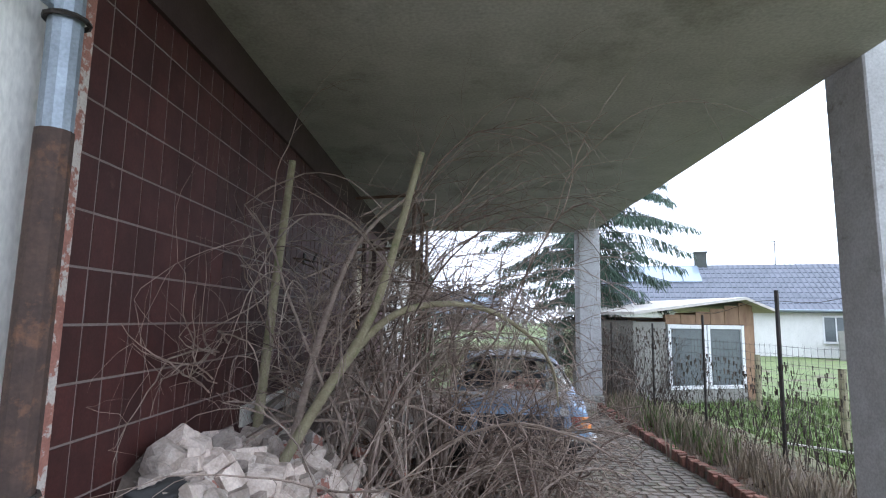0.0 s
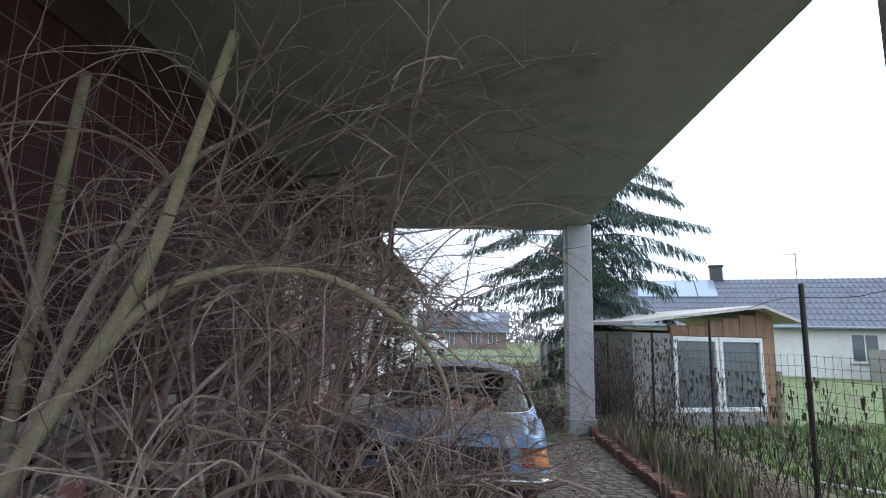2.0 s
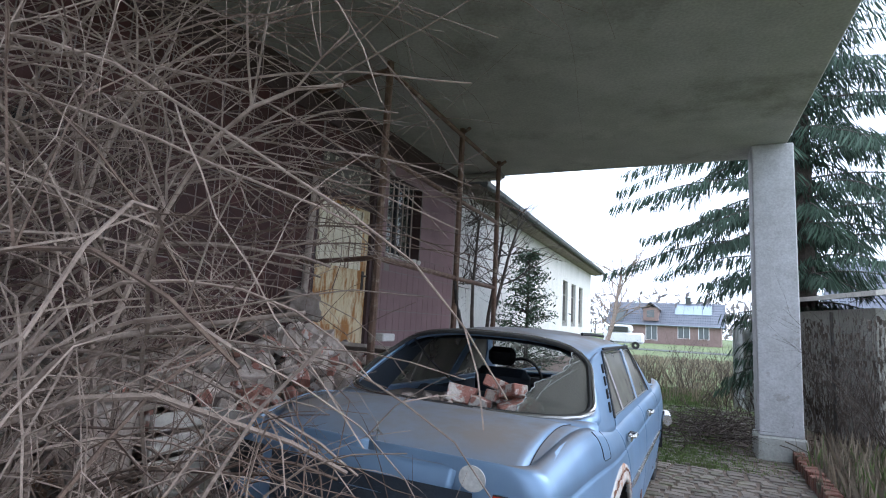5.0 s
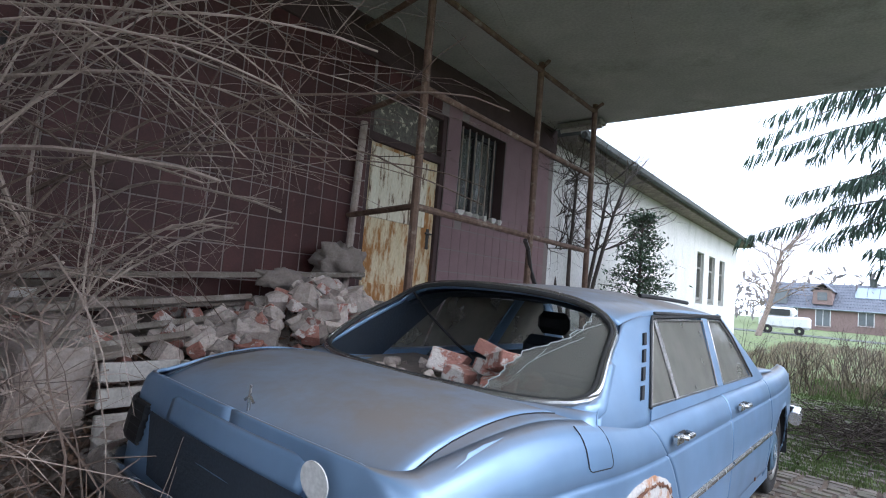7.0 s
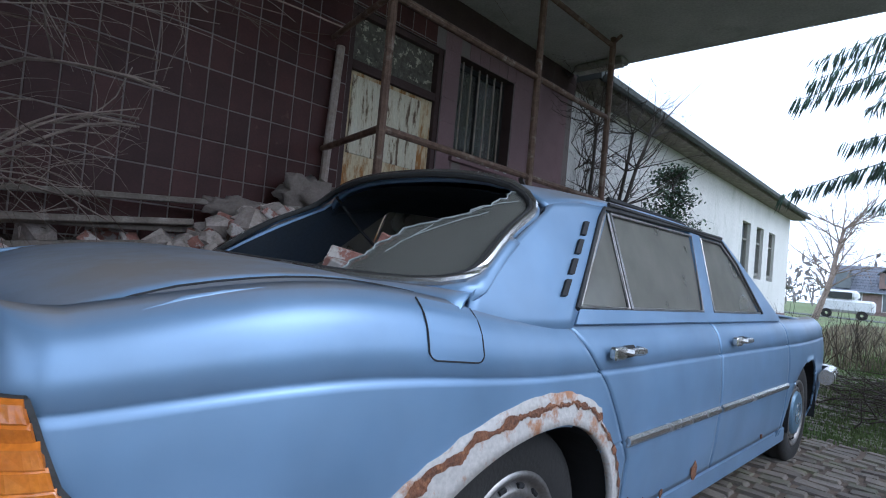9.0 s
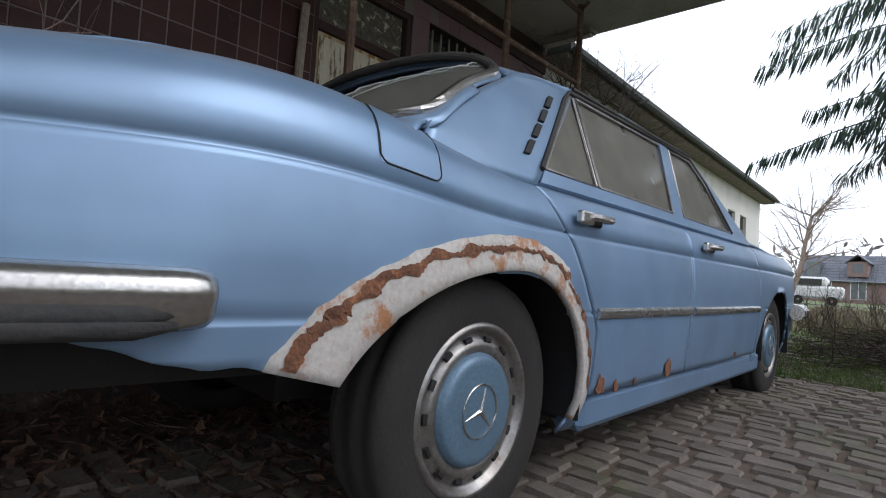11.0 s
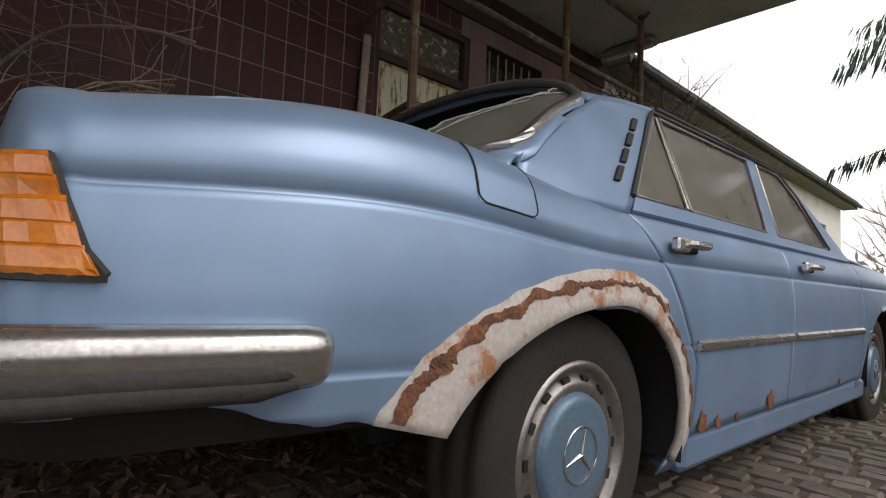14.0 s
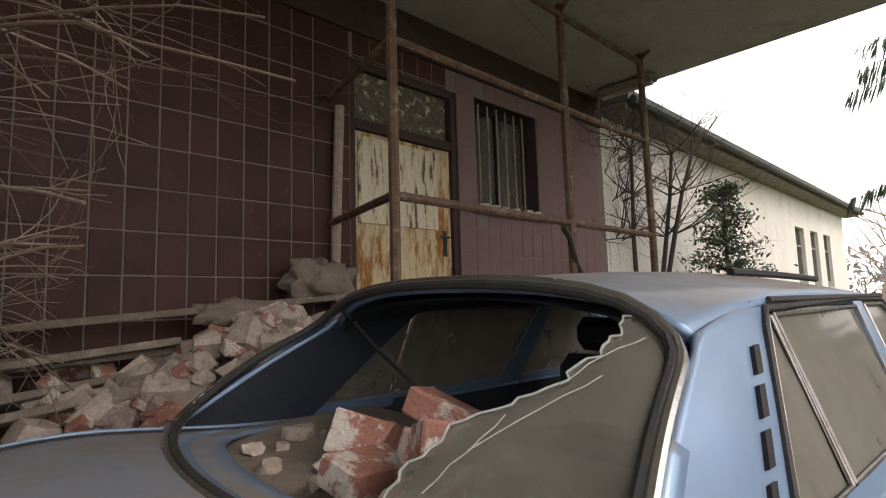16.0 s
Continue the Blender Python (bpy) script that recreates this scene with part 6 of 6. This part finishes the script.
# ---- trees ----
def make_spruce(x, y, height, seed):
    tree = thing("spruce", "tall dark green spruce with drooping branches behind the column", "tree")
    rnd = random.Random(seed)
    part("trunk", tube([(x, y, 0), (x + 0.05, y, height * 0.5), (x, y, height)], [0.20, 0.12, 0.02], 10), "bark_dark", tree)
    whorl = 0
    z = 0.9
    while z < height - 0.3:
        n = 7
        reach = 3.9 * (1 - z / height) ** 0.75 + 0.15
        verts, faces, lv, lf = [], [], [], []
        for k in range(n):
            a = 2 * math.pi * (k / n) + whorl * 0.7 + rnd.uniform(-0.25, 0.25)
            L = reach * rnd.choice((0.5, 0.75, 0.9, 1.0, 1.12)) * rnd.uniform(0.85, 1.1)
            z_off, sag = rnd.uniform(-0.16, 0.16), rnd.uniform(0.6, 1.25)
            L *= 0.35 if z < 2.0 else 0.6 if z < 3.0 else 0.85 if z < 3.8 else 1.0
            pts, p = [], Vector((x, y, z + z_off))
            m = max(6, int(L / 0.16))
            for i in range(m + 1):
                pts.append(p.copy())
                t = i / m
                d2 = Vector((math.cos(a), math.sin(a), 0.22 - sag * t + (0.9 * max(0, t - 0.7))))
                p = p + d2.normalized() * (L / m)
            pts = [q for q in pts if q.z > 0.15 and not (q.z < 4.2 and q.x < 2.65 and 4.3 < q.y < 5.2)]
            if len(pts) < 4:
                continue
            tube(pts, [0.02 * (1 - 0.85 * i / len(pts)) for i in range(len(pts))], 4, verts, faces)
            side = Vector((-math.sin(a), math.cos(a), 0))
            for i, q in enumerate(pts[1:], 1):
                t = i / len(pts)
                for sg in (-1, 1, 0, -0.5, 0.5):
                    for _ in range(4):
                        ln = (0.10 + 0.24 * (1 - abs(t - 0.55))) * rnd.uniform(0.5, 1.25)
                        e = (side * sg * 0.75 + Vector((math.cos(a), math.sin(a), 0)) * 0.35 + Vector((0, 0, -0.9 - 0.5 * rnd.random()))).normalized()
                        o = q + side * sg * 0.22 * rnd.random() + Vector((math.cos(a), math.sin(a), 0)) * rnd.uniform(-0.08, 0.08)
                        w = e.cross(Vector((rnd.gauss(0, 1), rnd.gauss(0, 1), rnd.gauss(0, 1)))).normalized() * 0.011
                        n0 = len(lv)
                        mid = o + e * ln * 0.5 + w * rnd.uniform(-0.5, 0.5)
                        lv += [o - w * 0.4, o + w * 0.4, mid + w, o + e * ln, mid - w]
                        lf += [(n0, n0 + 1, n0 + 2, n0 + 3, n0 + 4)]
        br = part("branch_whorl", (verts, faces), "bark_dark", tree)
        tagged(part("needles", (lv, lf), "needle", br), kind="stuff")
        z += 0.30 + 0.1 * rnd.random()
        whorl += 1
    return tree


make_spruce(3.05, 7.9, 11.0, 5)


def make_bare_tree(x, y, height, seed, label, material="bark_dark", stems=1, lean=0.2, r=0.12, kids=8, spread=0.35):
    tree = thing("bare_tree", label, "tree")
    rnd = random.Random(seed)
    for s in range(stems):
        verts, faces = [], []
        p, d = Vector((x + rnd.gauss(0, 0.05) * (stems > 1), y + rnd.gauss(0, 0.1) * (stems > 1), 0)), Vector((rnd.gauss(0, lean), rnd.gauss(0, lean), 1))
        pts = [p]
        for i in range(6):
            d = (d + Vector((rnd.gauss(0, 0.08), rnd.gauss(0, 0.08), 0.1))).normalized()
            pts.append(pts[-1] + d * height * 0.11)
        tube(pts, [r * (1 - 0.09 * i) for i in range(7)], 8, verts, faces)
        part("trunk", (verts, faces), material, tree)
        verts, faces = [], []
        for i in range(2 if stems == 1 else 4, 7):
            for _ in range(5 if i < 6 else 7):
                grow(rnd, pts[i], Vector((rnd.gauss(0, 0.8), rnd.gauss(0, 0.8), rnd.uniform(0.3, 1.2))), height * spread * rnd.uniform(0.7, 1.3), r * 0.24, 0.0, 0.10, verts, faces, kids, 2, 4, height * 0.045)
        part("crown", (verts, faces), material, tree)
    return tree


make_bare_tree(-1.75, 5.4, 4.6, 3, "dark leafless multi-stemmed shrub tree by the white wall", stems=4, lean=0.10, r=0.04, kids=6, spread=0.2)
make_bare_tree(-3.9, 36, 8.4, 8, "leafless tree with rounded fine crown beyond the white building", "bark", r=0.18, kids=10, spread=0.40)
make_bare_tree(-9.5, 41, 10.0, 14, "distant leafless tree beyond the white building", "bark", r=0.2, kids=9)

ev = thing("evergreen_bush", "dark evergreen conical bush against the white wall", "bush")
rnd = random.Random(41)
part("trunk", tube([(-1.45, 6.9, 0), (-1.42, 6.9, 2.8)], [0.05, 0.01], 7), "bark_dark", ev)
lv, lf, verts, faces = [], [], [], []
for _ in range(150):
    z = 0.2 + 2.55 * rnd.random()
    a = rnd.uniform(0, 6.3)
    reach = 0.85 * (1 - z / 3.0) ** 0.8 * rnd.uniform(0.6, 1.25) + 0.06
    p = Vector((-1.43, 6.9, z))
    e = p + Vector((math.cos(a) * reach, math.sin(a) * reach, 0.25 * reach))
    e.x = max(e.x, WX + 0.05)
    tube([p, (p + e) / 2 + Vector((0, 0, 0.04)), e], [0.008, 0.006, 0.003], 4, verts, faces)
    for _ in range(42):
        c = p.lerp(e, rnd.uniform(0.35, 1.05)) + Vector((rnd.gauss(0, 0.06), rnd.gauss(0, 0.06), rnd.gauss(0, 0.05)))
        m = pose(*c, rnd.uniform(-60, 60), rnd.uniform(-60, 60), rnd.uniform(0, 360))
        s = rnd.uniform(0.02, 0.042)
        n0 = len(lv)
        lv += [m @ Vector(q) for q in ((-s, 0, 0), (0, -0.45 * s, 0.1 * s), (s, 0, 0), (0, 0.45 * s, 0.1 * s))]
        lf.append((n0, n0 + 1, n0 + 2, n0 + 3))
part("limbs", (verts, faces), "bark_dark", ev)
tagged(part("foliage", (lv, lf), "leaf", ev), kind="stuff")


# ---- shed and houses ----
def slab(bm, pts, thickness):
    """A flat slab from four corners, thickened downwards."""
    top = [bm.verts.new(p) for p in pts]
    bot = [bm.verts.new((p[0], p[1], p[2] - thickness)) for p in pts]
    bm.faces.new(top)
    bm.faces.new(bot[::-1])
    for i in range(4):
        j = (i + 1) % 4
        bm.faces.new((top[i], bot[i], bot[j], top[j]))
    return bm


SHED = pose(3.1, 5.15, 0, 0, 0, 17)
shed = thing("garden_shed", "wooden garden shed with white double glass doors and low roof", "shed")
shed.matrix_world = SHED
part("front_left", boxed(0.3, 1.05, 0, 0.08, 0, 1.78), "shed_grey", shed, "grey weathered board panel")
part("front_lintel", boxed(1.05, 3.45, 0, 0.08, 1.74, 1.95), "shed_wood", shed)
part("front_base", boxed(1.05, 3.2, 0, 0.08, 0, 0.30), "shed_grey", shed)
part("back_wall", boxed(0.3, 3.45, 2.6, 2.68, 0, 1.9), "shed_wood", shed)
part("side_wall", boxed(0.22, 0.3, 0, 2.68, 0, 1.8), "shed_grey", shed)
for k in range(9):
    part("side_plank", boxed(3.45, 3.49, 0.0 + 0.3 * k, 0.29 + 0.3 * k, 0, 2.05, 0.005), "shed_wood", shed)
for k in range(6):
    part("gable_plank", boxed(1.05 + 0.4 * k, 1.44 + 0.4 * k, -0.02, 0.0, 1.74, 1.88 + 0.075 * k, 0.004), "shed_wood", shed)
part("roof", slab(bmesh.new(), [(0.05, -0.3, 1.99), (3.0, -0.3, 2.38), (3.0, 3.0, 2.38), (0.05, 3.0, 1.99)], 0.06), "crate", shed, "pale roofing sheet")
part("roof", slab(bmesh.new(), [(3.0, -0.3, 2.38), (3.9, -0.3, 2.10), (3.9, 3.0, 2.10), (3.0, 3.0, 2.38)], 0.06), "crate", shed)
for x0 in (1.1, 2.15):
    dr = part("glass_door", boxed(x0 + 0.07, x0 + 0.96, 0.03, 0.05, 0.37, 1.65), "pane_grey", shed, "dark glass door leaf")
    for a in ((x0, x0 + 0.08, 0.3, 1.73), (x0 + 0.95, x0 + 1.03, 0.3, 1.73), (x0 + 0.08, x0 + 0.95, 0.3, 0.38), (x0 + 0.08, x0 + 0.95, 1.64, 1.73)):
        part("door_frame", boxed(a[0], a[1], -0.02, 0.06, a[2], a[3], 0.005), "pvc", dr)
part("corner_post", boxed(3.2, 3.45, 0, 0.08, 0, 1.74), "shed_wood", shed)


def make_house(name, m, w, d, eave, ridge, wall, label, chimney=None, panels=(), windows=(), gable_windows=()):
    """A house with its ridge along x; the front faces -y."""
    h = thing(name, label, "house")
    h.matrix_world = m
    bm = bmesh.new()
    box(bm, 0, w, 0, d, 0, eave)
    part("wall", bm, wall, h)
    for x in (0, w - 0.25):
        bm = bmesh.new()
        vs = [bm.verts.new(p) for p in ((x, 0, eave), (x, d, eave), (x, d / 2, ridge - 0.1), (x + 0.25, 0, eave), (x + 0.25, d, eave), (x + 0.25, d / 2, ridge - 0.1))]
        for q in ((0, 1, 2), (5, 4, 3), (0, 2, 5, 3), (1, 4, 5, 2)):
            bm.faces.new([vs[i] for i in q])
        part("gable", bm, wall, h)
    o = 0.5
    sl = (ridge - eave) / (d / 2)
    rf_ = part("roof", slab(bmesh.new(), [(-o, -o, eave - o * sl), (w + o, -o, eave - o * sl), (w + o, d / 2, ridge), (-o, d / 2, ridge)], 0.16), "roof_tile", h)
    part("roof", slab(bmesh.new(), [(-o, d / 2, ridge), (w + o, d / 2, ridge), (w + o, d + o, eave - o * sl), (-o, d + o, eave - o * sl)], 0.16), "roof_tile", h)
    verts, faces = [], []
    for k in range(int(w / 0.3)):
        x = -o + 0.3 * k
        tube([(x, -o, eave - o * sl + 0.02), (x, d / 2, ridge + 0.02)], 0.045, 4, verts, faces)
    tagged(part("roof_tiling", (verts, faces), "roof_tile", rf_), kind="stuff")
    for k in range(1, 9):
        t = k / 9
        y = -o + (d / 2 + o) * t
        part("tile_course", boxed(-o, w + o, y, y + 0.05, eave - o * sl + (y + o) * sl, eave - o * sl + (y + o) * sl + 0.05), "roof_tile", rf_)
    part("gutter", tube([(-o, -o - 0.05, eave - o * sl - 0.05), (w + o, -o - 0.05, eave - o * sl - 0.05)], 0.08, 6), "zinc", h)
    if chimney:
        c = part("chimney", boxed(chimney - 0.35, chimney + 0.35, d / 2 - 0.3, d / 2 + 0.3, ridge - 0.6, ridge + 0.8, 0.02), "roof_dark", h)
        part("chimney_cap", boxed(chimney - 0.42, chimney + 0.42, d / 2 - 0.37, d / 2 + 0.37, ridge + 0.8, ridge + 0.9), "roof_dark", c)
    for x0, x1, t0, t1 in panels:
        y0, y1 = -o + (d / 2 + o) * t0, -o + (d / 2 + o) * t1
        n = max(1, round((x1 - x0) / 1.1))
        for k in range(n):
            a, b = x0 + (x1 - x0) * k / n, x0 + (x1 - x0) * (k + 1) / n - 0.06
            z0, z1 = eave + y0 * sl + 0.16, eave + y1 * sl + 0.16
            part("solar_panel", slab(bmesh.new(), [(a, y0, z0), (b, y0, z0), (b, y1, z1), (a, y1, z1)], 0.08), "solar", h, "pale blue solar panel")
    for x, z, ww, hh in windows:
        wd = part("window", boxed(x, x + ww, -0.03, 0.05, z, z + hh), "pane_grey", h)
        part("window_frame", boxed(x - 0.08, x, -0.06, 0.05, z - 0.08, z + hh + 0.08), "pvc", wd)
        part("window_frame", boxed(x + ww, x + ww + 0.08, -0.06, 0.05, z - 0.08, z + hh + 0.08), "pvc", wd)
        part("window_frame", boxed(x, x + ww, -0.06, 0.05, z + hh, z + hh + 0.08), "pvc", wd)
        part("window_frame", boxed(x + ww / 2 - 0.03, x + ww / 2 + 0.03, -0.06, 0.05, z, z + hh), "pvc", wd)
        part("window_sill", boxed(x - 0.1, x + ww + 0.1, -0.14, 0.05, z - 0.12, z - 0.08), "pvc", wd)
    return h


H1 = make_house("house", pose(7.5, 27, 0, 0, 0, -16), 17, 9, 2.9, 5.6, "plaster", "white bungalow with grey tiled roof, chimney and solar panels", 7.2, ((2.5, 7.0, 0.55, 0.93),), ((12.6, 0.9, 1.1, 1.3),))
part("aerial", tube([(11.6, 4.5, 5.4), (11.6, 4.5, 7.2)], 0.03, 5), "iron", H1)
part("aerial_arms", (tube([(10.9, 4.5, 7.1), (12.2, 4.5, 7.1)], 0.02, 4)), "iron", H1)
H2 = make_house("house", pose(26, 24, 0, 0, 0, -100), 9, 7, 3.2, 6.2, "plaster", "white gabled house with grey tiled roof", None, (), ((3.0, 1.0, 1.2, 1.3), (6.0, 1.0, 1.2, 1.3)))
part("gable_window", boxed(9.0, 9.05, 3.0, 4.2, 3.6, 4.9), "pane_grey", H2)
H3 = make_house("house", pose(-8.9, 80, 0, 0, 0, -4), 14.5, 9, 3.0, 6.0, "hazed_red_wall", "red brick house, its red greyed for haze, with grey tiled roof and solar panels", 10.2, ((8.6, 13.4, 0.45, 0.85),), ((1.5, 1.0, 1.5, 1.5), (5.0, 0.6, 1.4, 2.0), (9.2, 1.0, 1.4, 1.5), (11.8, 1.0, 1.2, 1.5)))
part("dormer", boxed(4.6, 6.6, -0.2, 3.0, 3.2, 5.0), "hazed_red_wall", H3)
part("dormer_roof", slab(bmesh.new(), [(4.4, -0.5, 4.9), (5.6, -0.5, 5.9), (5.6, 4.2, 5.9), (4.4, 4.2, 4.9)], 0.12), "roof_tile", H3)
part("dormer_roof", slab(bmesh.new(), [(5.6, -0.5, 5.9), (6.8, -0.5, 4.9), (6.8, 4.2, 4.9), (5.6, 4.2, 5.9)], 0.12), "roof_tile", H3)
part("dormer_window", boxed(5.1, 6.1, -0.25, -0.2, 3.7, 4.7), "pane_grey", H3)
part("side_dormer", boxed(0.4, 1.9, -0.2, 3.0, 3.0, 4.9), "pane_grey", H3)

gf = thing("white_van", "distant white van parked on the far road", "van")
gf.location = (-3.6, 46, 0)
part("body", boxed(-1.6, 1.6, -0.9, 0.9, 0.45, 1.35, 0.15), "pvc", gf)
part("cab", boxed(-1.5, 0.7, -0.85, 0.85, 1.35, 2.0, 0.2), "pvc", gf)
part("side_window", boxed(-1.2, 0.4, -0.88, -0.84, 1.4, 1.85, 0.01), "pane_dark", gf)
for x in (-1.0, 1.0):
    part("wheel", lathe([(-0.1, 0.1), (-0.1, 0.32), (0.1, 0.32), (0.1, 0.1)], 16), "tyre", gf).matrix_local = pose(x, -0.85, 0.32, 0, 0, 90)
tarp = tagged(part("plastic_sheet", grid(lambda u, z: (2.05 + 0.5 * u, 8.9 + 0.06 * math.sin(u * 14), z + 0.04 * math.sin(u * 9)), span(0, 1, 14), span(0.05, 1.55, 8)), "pvc"), "white plastic sheet hung behind the column", "sheet")
thick(tarp, 0.01)
part("white_fence_dark", boxed(19.0, 30, 21.5, 21.6, 0, 1.5), "shed_grey") and tagged(bpy.data.objects["white_fence_dark"], "grey board fence before the gabled house", "fence")
bpy.data.objects["white_fence_dark"].name = "board_fence"
road = tagged(part("road", boxed(-60, 60, 44, 49, 0.004, 0.03), "roof_dark"), "dark distant road", "road", kind="structure")
FT = random.Random(55)
lv, lf = [], []
for k in range(260):
    x, y = FT.uniform(-90, 110), FT.uniform(85, 130)
    hgt = FT.uniform(4, 9)
    for _ in range(26):
        c = Vector((x + FT.gauss(0, 1.6), y + FT.gauss(0, 1.6), hgt * FT.uniform(0.15, 1)))
        m = pose(*c, FT.uniform(0, 90), FT.uniform(0, 90), FT.uniform(0, 360))
        s = FT.uniform(0.4, 1.0)
        n0 = len(lv)
        lv += [m @ Vector(q) for q in ((-s, 0, 0), (0, -0.3 * s, 0), (s, 0, 0), (0, 0.3 * s, 0))]
        lf.append((n0, n0 + 1, n0 + 2, n0 + 3))
tagged(part("far_woods", (lv, lf), "far"), "distant bare hedge and woods", "woods", kind="stuff")


# ---- pieces: tiles, kerb bricks, cobbles ----
TW, TH = 0.165, 0.245
def tile_mesh(name, w, h, t, material, bevel=0.004):
    return mesh_of(boxed(0, t, -w / 2, w / 2, -h / 2, h / 2, bevel), name, material)


tm = tile_mesh("tile", TW - 0.008, TH - 0.008, 0.012, "tile")
TR = random.Random(2)
rest_v, rest_f, mauve_v, mauve_f, count = [], [], [], [], 0
for iy in range(int((5.05 + 4.6) / TW)):
    yc = -4.6 + TW * (iy + 0.5)
    for iz in range(int(3.45 / TH) + 1):
        zc = TH * (iz + 0.5)
        if zc + TH / 2 > 3.46:
            continue
        hit = [o for o in (DOOR, WIN) if o[0] - TW / 2 < yc < o[1] + TW / 2 and o[2] - TH / 2 < zc < o[3] + TH / 2]
        cut = None
        if hit:
            o = hit[0]
            y0, y1, z0, z1 = yc - TW / 2, yc + TW / 2, zc - TH / 2, zc + TH / 2
            rects = [r for r in ((y0, min(y1, o[0]), z0, z1), (max(y0, o[1]), y1, z0, z1), (y0, y1, z0, min(z1, o[2])), (y0, y1, max(z0, o[3]), z1)) if r[1] - r[0] > 0.02 and r[3] - r[2] > 0.02]
            if not rects:
                continue
            cut = rects[0]
        if zc < 0.3 and yc > -3.8:
            continue
        dx = TR.uniform(-0.0015, 0.0015)
        if yc > 2.5:
            hh = TH / 2 - (0.004 if zc < 2.1 else -0.0019)
            ww = TW / 2 - (0.002 if zc < 2.1 else -0.0019)
            out_v, out_f = mauve_v, mauve_f
        elif cut is None and -2.2 < yc < 1.45 and zc > 1.05 and count < 300:
            ob = new("tile", tm)
            ob.location = (WX - 0.012 + dx, yc, zc)
            ob.rotation_euler = (TR.uniform(-0.004, 0.004), 0, TR.uniform(-0.006, 0.006))
            ob.parent = wall
            count += 1
            continue
        else:
            hh, ww, out_v, out_f = TH / 2 - 0.004, TW / 2 - 0.004, rest_v, rest_f
        if cut:
            yc, zc, ww, hh = (cut[0] + cut[1]) / 2, (cut[2] + cut[3]) / 2, (cut[1] - cut[0]) / 2 - 0.004, (cut[3] - cut[2]) / 2 - 0.004
        n0 = len(out_v)
        out_v += [(WX - 0.012, yc - ww, zc - hh), (WX - 0.012, yc + ww, zc - hh), (WX - 0.012, yc + ww, zc + hh), (WX - 0.012, yc - ww, zc + hh)]
        out_v += [(WX + dx, yc - ww + 0.002, zc - hh + 0.002), (WX + dx, yc + ww - 0.002, zc - hh + 0.002), (WX + dx, yc + ww - 0.002, zc + hh - 0.002), (WX + dx, yc - ww + 0.002, zc + hh - 0.002)]
        out_f += [(n0 + 4, n0 + 5, n0 + 6, n0 + 7), (n0, n0 + 1, n0 + 5, n0 + 4), (n0 + 1, n0 + 2, n0 + 6, n0 + 5), (n0 + 2, n0 + 3, n0 + 7, n0 + 6), (n0 + 3, n0, n0 + 4, n0 + 7)]
tagged(part("tiles", (rest_v, rest_f), "tile", wall), kind="stuff")
tagged(part("painted_tiles", (mauve_v, mauve_f), "mauve", wall, "tiles painted over in dull mauve"), kind="stuff")

kerb = tagged(thing("kerb", "edging of red bricks set on edge along the drive", "kerb"), kind="structure")
km = mesh_of(boxed(-0.055, 0.055, -0.034, 0.034, 0, 0.15, 0.006), "brick", "kerb")
KR = random.Random(6)
n = int((7.2 + 4.2) / 0.074)
for i in range(n):
    y = -4.2 + 0.074 * i
    ob = new("brick", km)
    ob.parent = kerb
    ob.matrix_local = pose(2.33 + KR.uniform(-0.012, 0.012) - 0.02 * math.sin(y), y, -0.005 + KR.uniform(-0.012, 0.012), KR.uniform(-5, 5), KR.uniform(-7, 7), KR.uniform(-5, 5))

drive = part("drive", grid(lambda x, y: (x, y, 0.012), span(-0.9, 2.28, 8), span(-4.6, 9.0, 20)), "ground")
tagged(drive, "drive of grey cobbles with mossy joints", "drive", kind="structure")
cob = []
CR = random.Random(19)
for i in range(6):
    bm = boxed(-0.5, 0.5, -0.5, 0.5, 0, 0.05, 0.0)
    top = [v for v in bm.verts if v.co.z > 0.04]
    for v in top:
        v.co.x *= CR.uniform(0.80, 0.90)
        v.co.y *= CR.uniform(0.80, 0.90)
        v.co.z += CR.uniform(-0.006, 0.006)
    es = [e for e in bm.edges if all(v.co.z > 0.03 for v in e.verts)]
    bmesh.ops.bevel(bm, geom=es, offset=0.045, segments=1, affect="EDGES")
    cob.append(mesh_of(bm, "cobble", "cobble"))
rest_v, rest_f, made = [], [], 0
row, y = 0, -3.4
while y < 8.6:
    h = 0.105
    x = -0.2 + (0.09 if row % 2 else 0)
    if y < -1.2:
        x += 0.5
    while x < 2.24:
        w = CR.uniform(0.13, 0.20)
        xc, yc = x + w / 2, y + CR.uniform(-0.006, 0.006)
        zt = CR.uniform(-0.030, -0.020)
        m = pose(xc, yc, zt, CR.uniform(-2, 2), CR.uniform(-2, 2), CR.uniform(-4, 4)) @ Matrix.Diagonal((w * 0.98, h * 0.99, 1, 1))
        hidden = CR.random() < 0.75 * max(0, min(1, (y - 3.6) / 2.0)) * (1 if xc < 1.7 else 0.6)
        if not hidden:
            if made < 300 and xc > 0.72 and -0.2 < yc < 3.4:
                ob = new("cobble", CR.choice(cob))
                ob.parent = drive
                ob.matrix_local = m
                made += 1
            else:
                me = CR.choice(cob)
                n0 = len(rest_v)
                rest_v += [m @ v.co for v in me.vertices]
                rest_f += [tuple(n0 + k for k in p.vertices) for p in me.polygons]
        x += w
    y += h
    row += 1
tagged(part("cobbles", (rest_v, rest_f), "cobble", drive), kind="stuff")
